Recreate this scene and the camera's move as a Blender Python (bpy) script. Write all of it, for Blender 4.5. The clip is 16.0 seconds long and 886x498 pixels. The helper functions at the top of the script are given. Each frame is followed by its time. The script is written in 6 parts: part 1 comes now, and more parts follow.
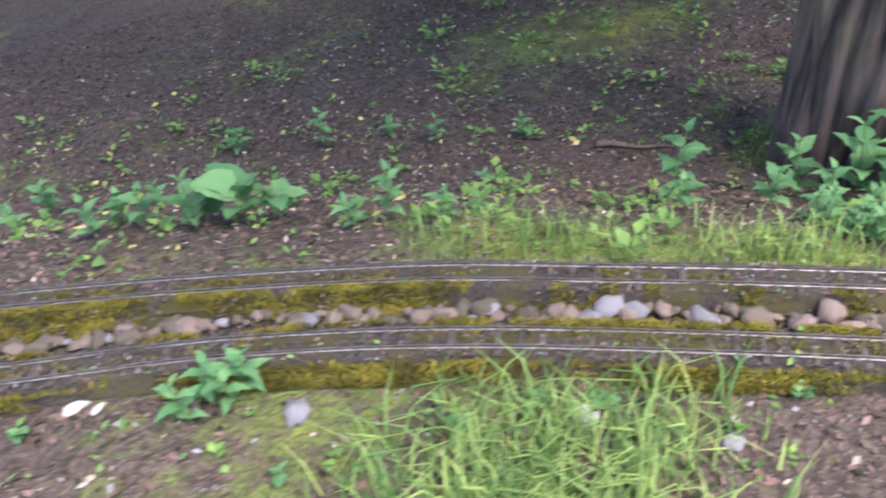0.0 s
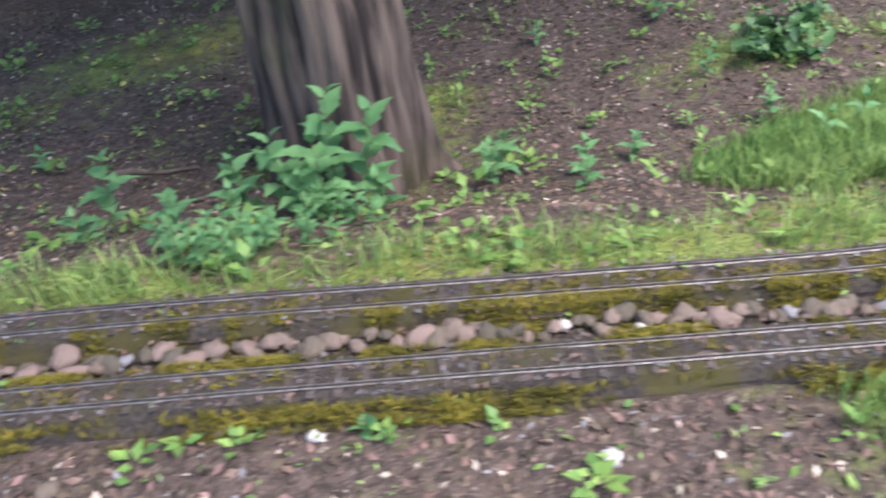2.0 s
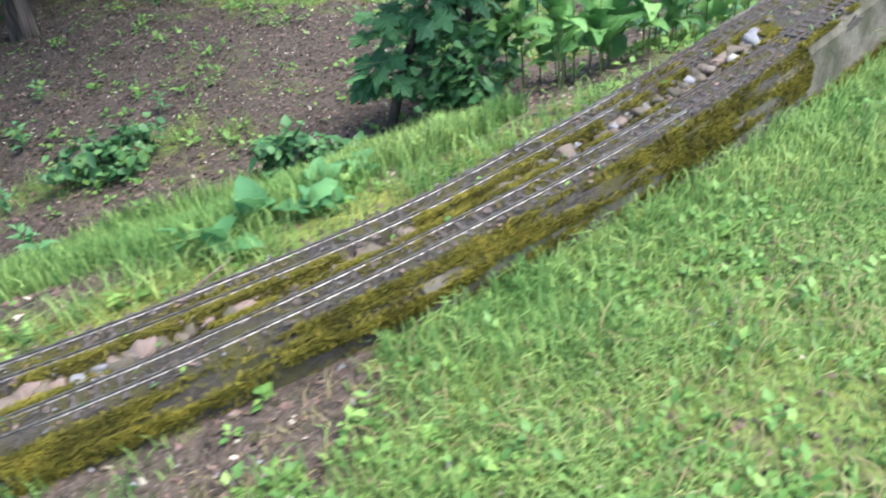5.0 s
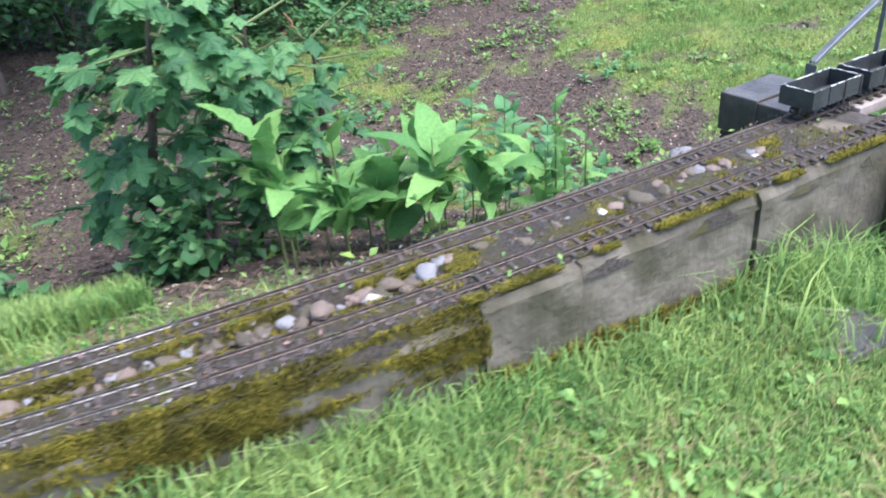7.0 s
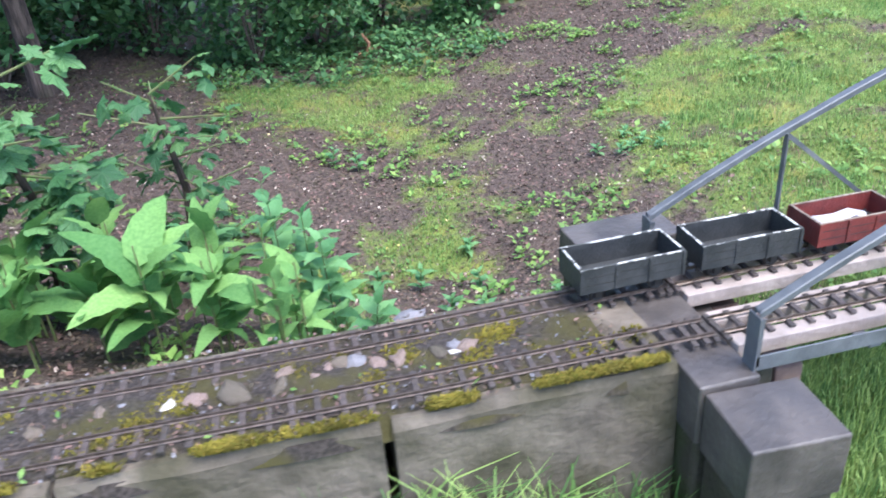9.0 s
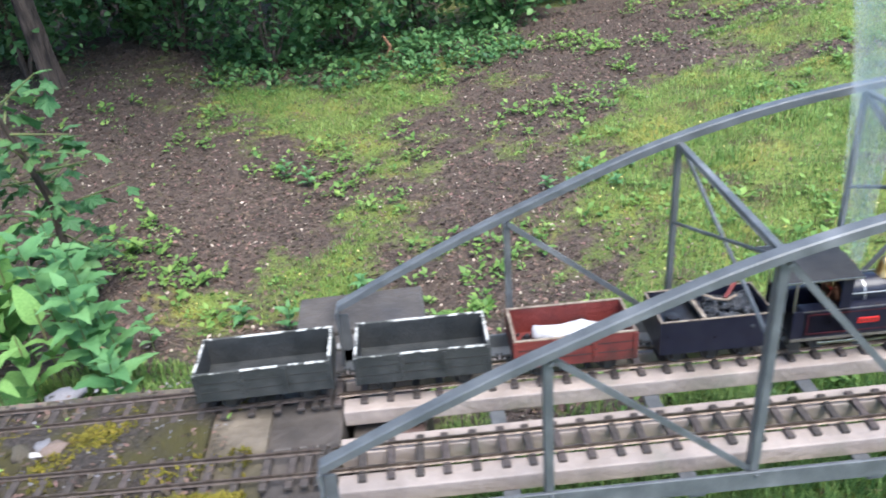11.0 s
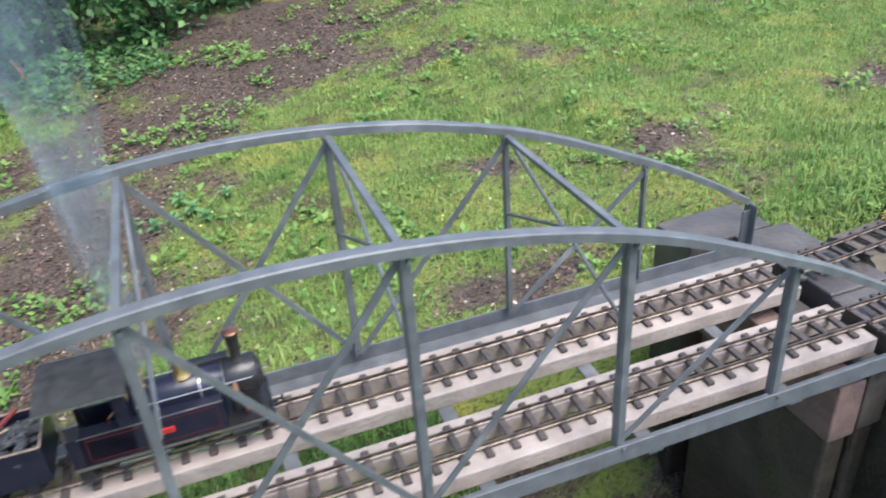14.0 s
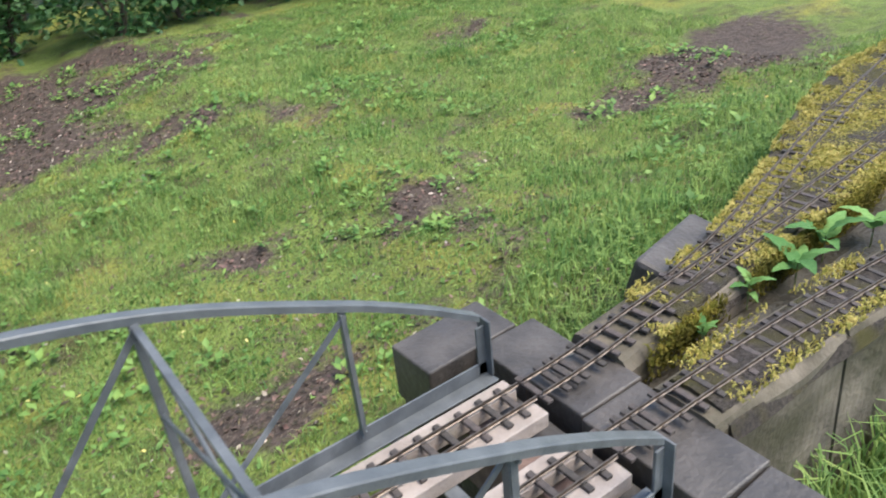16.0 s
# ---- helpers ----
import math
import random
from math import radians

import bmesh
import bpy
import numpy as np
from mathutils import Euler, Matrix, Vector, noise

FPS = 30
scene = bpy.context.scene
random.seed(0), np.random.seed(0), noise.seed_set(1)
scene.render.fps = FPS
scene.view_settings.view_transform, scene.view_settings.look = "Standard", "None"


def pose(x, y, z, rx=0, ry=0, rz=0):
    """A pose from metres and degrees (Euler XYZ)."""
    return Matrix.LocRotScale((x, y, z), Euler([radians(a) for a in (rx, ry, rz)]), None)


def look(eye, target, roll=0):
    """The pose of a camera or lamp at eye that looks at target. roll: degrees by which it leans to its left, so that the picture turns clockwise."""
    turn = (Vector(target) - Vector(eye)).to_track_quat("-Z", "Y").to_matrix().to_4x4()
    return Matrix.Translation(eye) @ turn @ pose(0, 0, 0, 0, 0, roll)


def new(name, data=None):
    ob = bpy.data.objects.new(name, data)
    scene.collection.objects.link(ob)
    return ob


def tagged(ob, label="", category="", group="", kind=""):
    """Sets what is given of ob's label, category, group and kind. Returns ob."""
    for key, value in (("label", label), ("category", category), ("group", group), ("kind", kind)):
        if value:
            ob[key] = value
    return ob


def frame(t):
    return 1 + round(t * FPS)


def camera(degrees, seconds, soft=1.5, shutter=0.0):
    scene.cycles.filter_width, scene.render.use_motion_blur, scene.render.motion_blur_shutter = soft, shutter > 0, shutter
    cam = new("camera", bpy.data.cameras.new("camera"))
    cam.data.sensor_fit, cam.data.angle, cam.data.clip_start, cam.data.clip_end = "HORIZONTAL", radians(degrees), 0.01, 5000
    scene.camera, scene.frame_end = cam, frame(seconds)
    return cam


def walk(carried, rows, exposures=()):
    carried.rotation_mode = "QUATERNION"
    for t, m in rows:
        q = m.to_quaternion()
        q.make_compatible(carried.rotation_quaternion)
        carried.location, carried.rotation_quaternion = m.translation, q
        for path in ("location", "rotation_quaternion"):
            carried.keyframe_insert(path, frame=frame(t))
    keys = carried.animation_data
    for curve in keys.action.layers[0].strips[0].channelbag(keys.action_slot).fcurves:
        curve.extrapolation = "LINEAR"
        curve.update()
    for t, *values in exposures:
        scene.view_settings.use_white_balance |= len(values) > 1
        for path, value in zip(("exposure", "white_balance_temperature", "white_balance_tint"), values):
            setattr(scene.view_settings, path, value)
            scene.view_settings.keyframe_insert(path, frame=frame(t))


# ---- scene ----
cam = camera(59.8, 16.0, soft=1.8, shutter=0.4)
PATH = [
    (0, (-6.474, 1.029, 1.056), (-5.962, 2.515, -0.18), -6.5),
    (0.5, (-6.16, 0.976, 1.019), (-5.594, 2.446, -0.214), -6.7),
    (1, (-5.906, 0.814, 1.034), (-5.26, 2.236, -0.215), -6.0),
    (1.5, (-5.65, 0.674, 1.017), (-4.928, 2.052, -0.241), -5.8),
    (2, (-5.376, 0.546, 0.966), (-4.573, 1.879, -0.291), -5.6),
    (2.5, (-5.077, 0.332, 1.001), (-4.185, 1.612, -0.252), -6.0),
    (3, (-4.714, 0.134, 0.992), (-3.8, 1.393, -0.264), -8.1),
    (3.5, (-4.468, -0.104, 0.988), (-3.491, 1.081, -0.293), -8.6),
    (4, (-4.174, -0.267, 0.963), (-3.131, 0.88, -0.301), -7.5),
    (4.5, (-3.944, -0.475, 0.929), (-2.854, 0.681, -0.287), -7.9),
    (5, (-3.718, -0.672, 0.943), (-2.609, 0.521, -0.218), -7.9),
    (5.2, (-3.59, -0.717, 0.939), (-2.476, 0.49, -0.202), -7.5),
    (7.3, (-1.913, -1.028, 0.857), (-1.157, 0.542, -0.124), -5.1),
    (7.5, (-1.758, -0.993, 0.855), (-1.066, 0.608, -0.124), -5.3),
    (8, (-1.41, -0.972, 0.87), (-0.86, 0.689, -0.1), -5.0),
    (8.5, (-1.064, -0.986, 0.871), (-0.609, 0.712, -0.083), -4.7),
    (11, (0.157, -0.797, 0.85), (0.199, 0.963, -0.1), -4.9),
    (11.5, (0.336, -0.861, 0.874), (0.399, 0.902, -0.068), -5.5),
    (12, (0.395, -0.831, 0.873), (0.512, 0.92, -0.087), -5.5),
    (12.5, (0.434, -0.788, 0.859), (0.654, 0.946, -0.111), -5.1),
    (13, (0.615, -0.798, 0.858), (0.96, 0.908, -0.127), -4.7),
    (13.5, (0.85, -0.817, 0.874), (1.313, 0.854, -0.122), -4.6),
    (14, (1.024, -0.722, 0.861), (1.561, 0.921, -0.146), -4.4),
    (14.5, (1.155, -0.687, 0.864), (1.761, 0.927, -0.149), -5.5),
    (15, (1.284, -0.667, 0.87), (1.996, 0.901, -0.146), -6.0),
    (15.5, (1.337, -0.558, 0.879), (2.191, 0.938, -0.137), -5.3),
    (16, (1.4, -0.508, 0.887), (2.356, 0.948, -0.096), -6.3),
]
walk(cam, [(t, look(eye, target, roll)) for t, eye, target, roll in PATH], [(0, 1.95, 6500, 20), (1.5, 1.72, 6400, 22), (2.3, 1.60, 6350, 15), (3.2, 1.66, 6300, 9), (4.5, 1.76, 6200, 5), (7.5, 1.72, 5900, 14), (8.7, 1.72, 5850, 15), (11, 1.48, 6250, 10), (14, 1.36, 6400, 11), (16, 1.18, 6700, 8)])


# ---- light ----
world = bpy.data.worlds.new("sky")
scene.world = world
world.use_nodes = True
wn = world.node_tree
sky = wn.nodes.new("ShaderNodeTexSky")
sky.sky_type = "NISHITA"
sky.sun_disc = False
sky.sun_elevation, sky.sun_rotation = radians(58), radians(150)
wn.links.new(sky.outputs["Color"], wn.nodes["Background"].inputs["Color"])
wn.nodes["Background"].inputs["Strength"].default_value = 0.15
sun_data = bpy.data.lights.new("sun", "SUN")
sun_data.energy, sun_data.angle, sun_data.color = 2.4, radians(40), (1.0, 0.96, 0.9)
sun = new("sun", sun_data)
sun.matrix_world = look((1.5, -2.5, 6.0), (0, 0, 0))


# ---- materials ----
def mat(name, c1, c2, rough=0.7, scale=30.0, bump=0.3, fine=6.0, metal=0.0, island=0.0, objrand=0.0, through_light=0.0, spec=0.5, contrast=(0.35, 0.65), stain=None, stain_scale=5.0, stain_range=(0.55, 0.7), stretch=None):
    """A surface of two mixed colours with grain, larger stains and relief."""
    m = bpy.data.materials.new(name)
    m.use_nodes = True
    nt = m.node_tree
    bs = nt.nodes["Principled BSDF"]
    tc = nt.nodes.new("ShaderNodeTexCoord")
    where = tc.outputs["Object"]
    if stretch:
        mp = nt.nodes.new("ShaderNodeMapping")
        mp.inputs["Scale"].default_value = stretch
        nt.links.new(where, mp.inputs["Vector"])
        where = mp.outputs["Vector"]
    n1 = nt.nodes.new("ShaderNodeTexNoise")
    n1.inputs["Scale"].default_value, n1.inputs["Detail"].default_value = scale, 6
    nt.links.new(where, n1.inputs["Vector"])
    ramp = nt.nodes.new("ShaderNodeMapRange")
    ramp.inputs["From Min"].default_value, ramp.inputs["From Max"].default_value = contrast
    nt.links.new(n1.outputs["Fac"], ramp.inputs["Value"])
    mix = nt.nodes.new("ShaderNodeMix")
    mix.data_type = "RGBA"
    mix.inputs["A"].default_value, mix.inputs["B"].default_value = (*c1, 1), (*c2, 1)
    nt.links.new(ramp.outputs["Result"], mix.inputs["Factor"])
    out = mix.outputs["Result"]
    if stain:
        n3 = nt.nodes.new("ShaderNodeTexNoise")
        n3.inputs["Scale"].default_value, n3.inputs["Detail"].default_value = stain_scale, 8
        nt.links.new(tc.outputs["Object"], n3.inputs["Vector"])
        r3 = nt.nodes.new("ShaderNodeMapRange")
        r3.inputs["From Min"].default_value, r3.inputs["From Max"].default_value = stain_range
        nt.links.new(n3.outputs["Fac"], r3.inputs["Value"])
        m3 = nt.nodes.new("ShaderNodeMix")
        m3.data_type = "RGBA"
        m3.inputs["B"].default_value = (*stain, 1)
        nt.links.new(r3.outputs["Result"], m3.inputs["Factor"])
        nt.links.new(out, m3.inputs["A"])
        out = m3.outputs["Result"]
    if island or objrand:
        hs = nt.nodes.new("ShaderNodeHueSaturation")
        src = nt.nodes.new("ShaderNodeNewGeometry").outputs["Random Per Island"] if island else nt.nodes.new("ShaderNodeObjectInfo").outputs["Random"]
        amp = island or objrand
        r = nt.nodes.new("ShaderNodeMapRange")
        r.inputs["To Min"].default_value, r.inputs["To Max"].default_value = 1 - amp, 1 + amp
        nt.links.new(src, r.inputs["Value"])
        nt.links.new(r.outputs["Result"], hs.inputs["Value"])
        r2 = nt.nodes.new("ShaderNodeMapRange")
        r2.inputs["To Min"].default_value, r2.inputs["To Max"].default_value = 0.5 + 0.06 * amp, 0.5 - 0.06 * amp
        nt.links.new(src, r2.inputs["Value"])
        nt.links.new(r2.outputs["Result"], hs.inputs["Hue"])
        nt.links.new(out, hs.inputs["Color"])
        out = hs.outputs["Color"]
    nt.links.new(out, bs.inputs["Base Color"])
    bs.inputs["Metallic"].default_value, bs.inputs["Specular IOR Level"].default_value = metal, spec
    rr = nt.nodes.new("ShaderNodeMapRange")
    rr.inputs["To Min"].default_value, rr.inputs["To Max"].default_value = max(0.05, rough - 0.12), min(1, rough + 0.12)
    nt.links.new(n1.outputs["Fac"], rr.inputs["Value"])
    nt.links.new(rr.outputs["Result"], bs.inputs["Roughness"])
    if bump:
        n2 = nt.nodes.new("ShaderNodeTexNoise")
        n2.inputs["Scale"].default_value, n2.inputs["Detail"].default_value = scale * fine, 5
        nt.links.new(where, n2.inputs["Vector"])
        bp = nt.nodes.new("ShaderNodeBump")
        bp.inputs["Strength"].default_value, bp.inputs["Distance"].default_value = bump, 0.01
        nt.links.new(n2.outputs["Fac"], bp.inputs["Height"])
        nt.links.new(bp.outputs["Normal"], bs.inputs["Normal"])
    if through_light:
        tr = nt.nodes.new("ShaderNodeBsdfTranslucent")
        nt.links.new(out, tr.inputs["Color"])
        ms = nt.nodes.new("ShaderNodeMixShader")
        ms.inputs["Fac"].default_value = through_light
        nt.links.new(bs.outputs["BSDF"], ms.inputs[1])
        nt.links.new(tr.outputs["BSDF"], ms.inputs[2])
        nt.links.new(ms.outputs["Shader"], nt.nodes["Material Output"].inputs["Surface"])
    return m


STEEL_PAINT = mat("grey_bridge_paint", (0.080, 0.087, 0.094), (0.122, 0.130, 0.138), 0.42, 25, 0.12, stain=(0.22, 0.225, 0.235), stain_scale=9, stain_range=(0.58, 0.8))
CONCRETE = mat("weathered_concrete", (0.185, 0.153, 0.117), (0.085, 0.07, 0.053), 0.88, 9, 0.6, stain=(0.055, 0.048, 0.026), stain_scale=6, stain_range=(0.44, 0.66))
SLAB = mat("wet_grey_stone", (0.105, 0.090, 0.080), (0.052, 0.045, 0.041), 0.45, 12, 0.35, stain=(0.06, 0.055, 0.055), stain_scale=5, stain_range=(0.52, 0.7))
BRICK = mat("red_brown_brick", (0.20, 0.13, 0.11), (0.13, 0.085, 0.075), 0.8, 30, 0.4)
BED = mat("mossy_track_bed", (0.040, 0.030, 0.025), (0.120, 0.096, 0.080), 0.92, 130, 1.0, stain=(0.105, 0.090, 0.024), stain_scale=9, stain_range=(0.46, 0.62))
PLANK = mat("pale_bleached_timber", (0.40, 0.33, 0.29), (0.28, 0.23, 0.20), 0.75, 14, 0.3, stain=(0.24, 0.22, 0.18), stain_scale=11, stain_range=(0.56, 0.75))
SLEEPER = mat("dark_brown_sleeper", (0.050, 0.040, 0.036), (0.085, 0.068, 0.06), 0.65, 60, 0.3, objrand=0.25)
RAIL_BRIGHT = mat("dull_worn_rail", (0.17, 0.15, 0.135), (0.30, 0.27, 0.245), 0.55, 80, 0.1, metal=0.9)
RAIL_RUST = mat("rusty_rail", (0.075, 0.055, 0.045), (0.14, 0.108, 0.09), 0.62, 80, 0.1, metal=0.6)
RAIL = mat("worn_rail_metal", (0.13, 0.10, 0.08), (0.24, 0.19, 0.15), 0.45, 80, 0.1, metal=0.85)
STONE = mat("brown_river_stone", (0.14, 0.10, 0.078), (0.26, 0.205, 0.17), 0.85, 60, 0.5, objrand=0.5, stain=(0.10, 0.085, 0.04), stain_scale=30, stain_range=(0.5, 0.65))
WHITE_STONE = mat("white_quartz", (0.60, 0.57, 0.53), (0.45, 0.42, 0.38), 0.6, 60, 0.3, stain=(0.2, 0.17, 0.12), stain_scale=25)
GREY_STONE = mat("blue_grey_stone", (0.17, 0.16, 0.17), (0.26, 0.25, 0.26), 0.75, 25, 0.4, objrand=0.2)
MOSS_GOLD = mat("golden_moss", (0.46, 0.40, 0.13), (0.26, 0.23, 0.05), 0.95, 40, 0.0, island=0.35, through_light=0.15, spec=0.1)
MOSS = mat("yellow_green_moss", (0.22, 0.19, 0.032), (0.085, 0.078, 0.018), 0.95, 14, 0.0, island=0.35, through_light=0.15, spec=0.1)
GRASS = mat("fresh_grass", (0.275, 0.385, 0.125), (0.155, 0.285, 0.082), 0.6, 1.7, 0.0, island=0.5, through_light=0.4, spec=0.15)
STRAW = mat("dry_grass", (0.36, 0.30, 0.15), (0.25, 0.20, 0.10), 0.7, 6, 0.0, island=0.3, through_light=0.2, spec=0.2)
WEED = mat("low_weed_leaf", (0.20, 0.34, 0.085), (0.14, 0.26, 0.065), 0.5, 20, 0.0, island=0.35, through_light=0.3, spec=0.3)
LITTER = mat("fallen_leaf_litter", (0.155, 0.110, 0.078), (0.062, 0.045, 0.033), 0.7, 30, 0.0, island=0.75, spec=0.3)
NETTLE = mat("nettle_leaf", (0.11, 0.27, 0.10), (0.16, 0.34, 0.13), 0.5, 40, 0.3, objrand=0.25, through_light=0.3, spec=0.4)
DOCK = mat("broad_dock_leaf", (0.13, 0.285, 0.08), (0.20, 0.38, 0.115), 0.55, 25, 0.4, objrand=0.3, through_light=0.3, spec=0.25)
SHRUB = mat("dark_shrub_leaf", (0.055, 0.145, 0.05), (0.105, 0.225, 0.078), 0.5, 15, 0.0, island=0.45, through_light=0.25, spec=0.4)
LOBED = mat("lobed_tree_leaf", (0.055, 0.150, 0.055), (0.105, 0.24, 0.085), 0.5, 25, 0.2, objrand=0.4, through_light=0.3, spec=0.35)
STALK = mat("green_stalk", (0.10, 0.17, 0.05), (0.15, 0.14, 0.06), 0.6, 40, 0.1)
BARK = mat("furrowed_bark", (0.028, 0.019, 0.016), (0.135, 0.098, 0.078), 0.9, 26, 1.0, fine=2.5, contrast=(0.36, 0.62), stain=(0.06, 0.065, 0.025), stain_scale=3, stain_range=(0.58, 0.75), stretch=(1, 1, 0.14))
TWIG = mat("dead_twig", (0.10, 0.07, 0.055), (0.17, 0.13, 0.10), 0.85, 60, 0.3)
NAVY = mat("dark_navy_enamel", (0.007, 0.008, 0.019), (0.012, 0.013, 0.026), 0.32, 40, 0.05)
BLACK = mat("black_enamel", (0.012, 0.012, 0.014), (0.022, 0.021, 0.022), 0.34, 35, 0.08)
BLACK_MATT = mat("sooty_black", (0.014, 0.013, 0.013), (0.03, 0.028, 0.027), 0.6, 50, 0.15)
BRASS = mat("polished_brass", (0.62, 0.42, 0.21), (0.50, 0.32, 0.15), 0.33, 60, 0.05, metal=1.0)
COPPER = mat("copper", (0.55, 0.25, 0.15), (0.42, 0.18, 0.11), 0.35, 60, 0.05, metal=1.0)
BRIGHT = mat("bright_steel", (0.62, 0.61, 0.58), (0.45, 0.44, 0.42), 0.32, 70, 0.05, metal=1.0)
RED = mat("signal_red_plate", (0.62, 0.025, 0.02), (0.50, 0.02, 0.018), 0.4, 60, 0.05)
LINING = mat("crimson_lining", (0.075, 0.009, 0.013), (0.05, 0.007, 0.01), 0.4, 60, 0.0)
WAGON_RED = mat("worn_red_wagon_paint", (0.17, 0.030, 0.024), (0.11, 0.022, 0.02), 0.6, 30, 0.25, stain=(0.06, 0.025, 0.02), stain_scale=14)
WAGON_GREY = mat("worn_black_wagon_paint", (0.022, 0.025, 0.026), (0.045, 0.047, 0.047), 0.5, 30, 0.25)
CHIPPED = mat("chipped_pale_edge", (0.55, 0.54, 0.50), (0.06, 0.06, 0.055), 0.7, 55, 0.2, contrast=(0.46, 0.54))
EDGE = mat("pale_worn_edge", (0.36, 0.29, 0.22), (0.14, 0.10, 0.075), 0.65, 60, 0.1)
COAL = mat("glossy_coal", (0.012, 0.013, 0.016), (0.06, 0.065, 0.075), 0.35, 60, 0.5, island=0.3)
CLOTH = mat("white_cloth", (0.56, 0.56, 0.58), (0.45, 0.45, 0.48), 0.9, 30, 0.4)
DARK_BROWN = mat("dark_mossy_brown", (0.032, 0.026, 0.018), (0.062, 0.051, 0.036), 0.6, 14, 0.6, stain=(0.05, 0.06, 0.02), stain_scale=5)


def ground_material():
    """Leaf mould, moss and short turf mixed by the painted cover of the ground."""
    m = bpy.data.materials.new("woodland_ground")
    m.use_nodes = True
    nt = m.node_tree
    bs = nt.nodes["Principled BSDF"]
    tc = nt.nodes.new("ShaderNodeTexCoord")

    def noise_at(scale, lo, hi, detail=8):
        n = nt.nodes.new("ShaderNodeTexNoise")
        n.inputs["Scale"].default_value, n.inputs["Detail"].default_value = scale, detail
        nt.links.new(tc.outputs["Object"], n.inputs["Vector"])
        r = nt.nodes.new("ShaderNodeMapRange")
        r.inputs["From Min"].default_value, r.inputs["From Max"].default_value = lo, hi
        nt.links.new(n.outputs["Fac"], r.inputs["Value"])
        return r.outputs["Result"]

    def blend(f, a, b):
        x = nt.nodes.new("ShaderNodeMix")
        x.data_type = "RGBA"
        nt.links.new(f, x.inputs["Factor"])
        for s, v in (("A", a), ("B", b)):
            if isinstance(v, tuple):
                x.inputs[s].default_value = (*v, 1)
            else:
                nt.links.new(v, x.inputs[s])
        return x.outputs["Result"]

    soil = blend(noise_at(38, 0.35, 0.65), (0.042, 0.030, 0.025), (0.105, 0.075, 0.061))
    soil = blend(noise_at(140, 0.56, 0.68), soil, (0.19, 0.155, 0.12))
    turf = blend(noise_at(9, 0.35, 0.65), (0.115, 0.165, 0.032), (0.185, 0.235, 0.055))
    turf = blend(noise_at(2.6, 0.52, 0.68), turf, (0.25, 0.24, 0.05))
    turf = blend(noise_at(4.7, 0.56, 0.70), turf, (0.085, 0.075, 0.03))
    turf = blend(noise_at(90, 0.5, 0.7), turf, (0.06, 0.055, 0.03))
    cover = nt.nodes.new("ShaderNodeAttribute")
    cover.attribute_name = "cover"
    add = nt.nodes.new("ShaderNodeMath")
    add.operation = "MULTIPLY_ADD"
    nt.links.new(noise_at(22, 0.2, 0.8), add.inputs[0])
    add.inputs[1].default_value = 0.7
    nt.links.new(cover.outputs["Fac"], add.inputs[2])
    edge = nt.nodes.new("ShaderNodeMapRange")
    edge.inputs["From Min"].default_value, edge.inputs["From Max"].default_value = 0.6, 1.05
    nt.links.new(add.outputs["Value"], edge.inputs["Value"])
    nt.links.new(blend(edge.outputs["Result"], soil, turf), bs.inputs["Base Color"])
    bs.inputs["Roughness"].default_value = 0.85
    bs.inputs["Specular IOR Level"].default_value = 0.3
    bp = nt.nodes.new("ShaderNodeBump")
    bp.inputs["Strength"].default_value, bp.inputs["Distance"].default_value = 0.9, 0.012
    nt.links.new(noise_at(70, 0.2, 0.8), bp.inputs["Height"])
    nt.links.new(bp.outputs["Normal"], bs.inputs["Normal"])
    return m


GROUND = ground_material()


# ---- building helpers ----
def part(name, bm, material, parent, label="", smooth=False):
    me = bpy.data.meshes.new(name)
    bm.normal_update()
    bm.to_mesh(me)
    bm.free()
    me.materials.append(material)
    if smooth:
        me.polygons.foreach_set("use_smooth", [True] * len(me.polygons))
    ob = new(name, me)
    ob.parent = parent
    return tagged(ob, label)


def thing(name, label, category, at=(0, 0, 0), turn=0.0, group="", kind=""):
    ob = new(name)
    ob.empty_display_size = 0.05
    ob.matrix_basis = pose(*at, 0, 0, turn)
    return tagged(ob, label, category, group, kind)


def sheet(name, verts, faces, material, parent=None, smooth=False):
    me = bpy.data.meshes.new(name)
    me.from_pydata(verts, [], faces)
    me.materials.append(material)
    if smooth:
        me.polygons.foreach_set("use_smooth", [True] * len(me.polygons))
    ob = new(name, me)
    ob.parent = parent
    return ob


def box(bm, c, s, bevel=0.0, rot=None):
    made = bmesh.ops.create_cube(bm, size=1.0)["verts"]
    m = Matrix.Translation(c) @ (rot or Matrix()) @ Matrix.Diagonal((*s, 1))
    bmesh.ops.transform(bm, matrix=m, verts=made)
    if bevel:
        edges = list({e for v in made for e in v.link_edges})
        bmesh.ops.bevel(bm, geom=edges, offset=bevel, segments=2, affect="EDGES", profile=0.5)
    return bm


def rod(bm, a, b, r0, r1=None, seg=10):
    a, b = Vector(a), Vector(b)
    made = bmesh.ops.create_cone(bm, cap_ends=True, segments=seg, radius1=r0, radius2=r0 if r1 is None else r1, depth=(b - a).length)["verts"]
    bmesh.ops.transform(bm, matrix=Matrix.Translation((a + b) / 2) @ (b - a).to_track_quat("Z", "Y").to_matrix().to_4x4(), verts=made)
    return bm


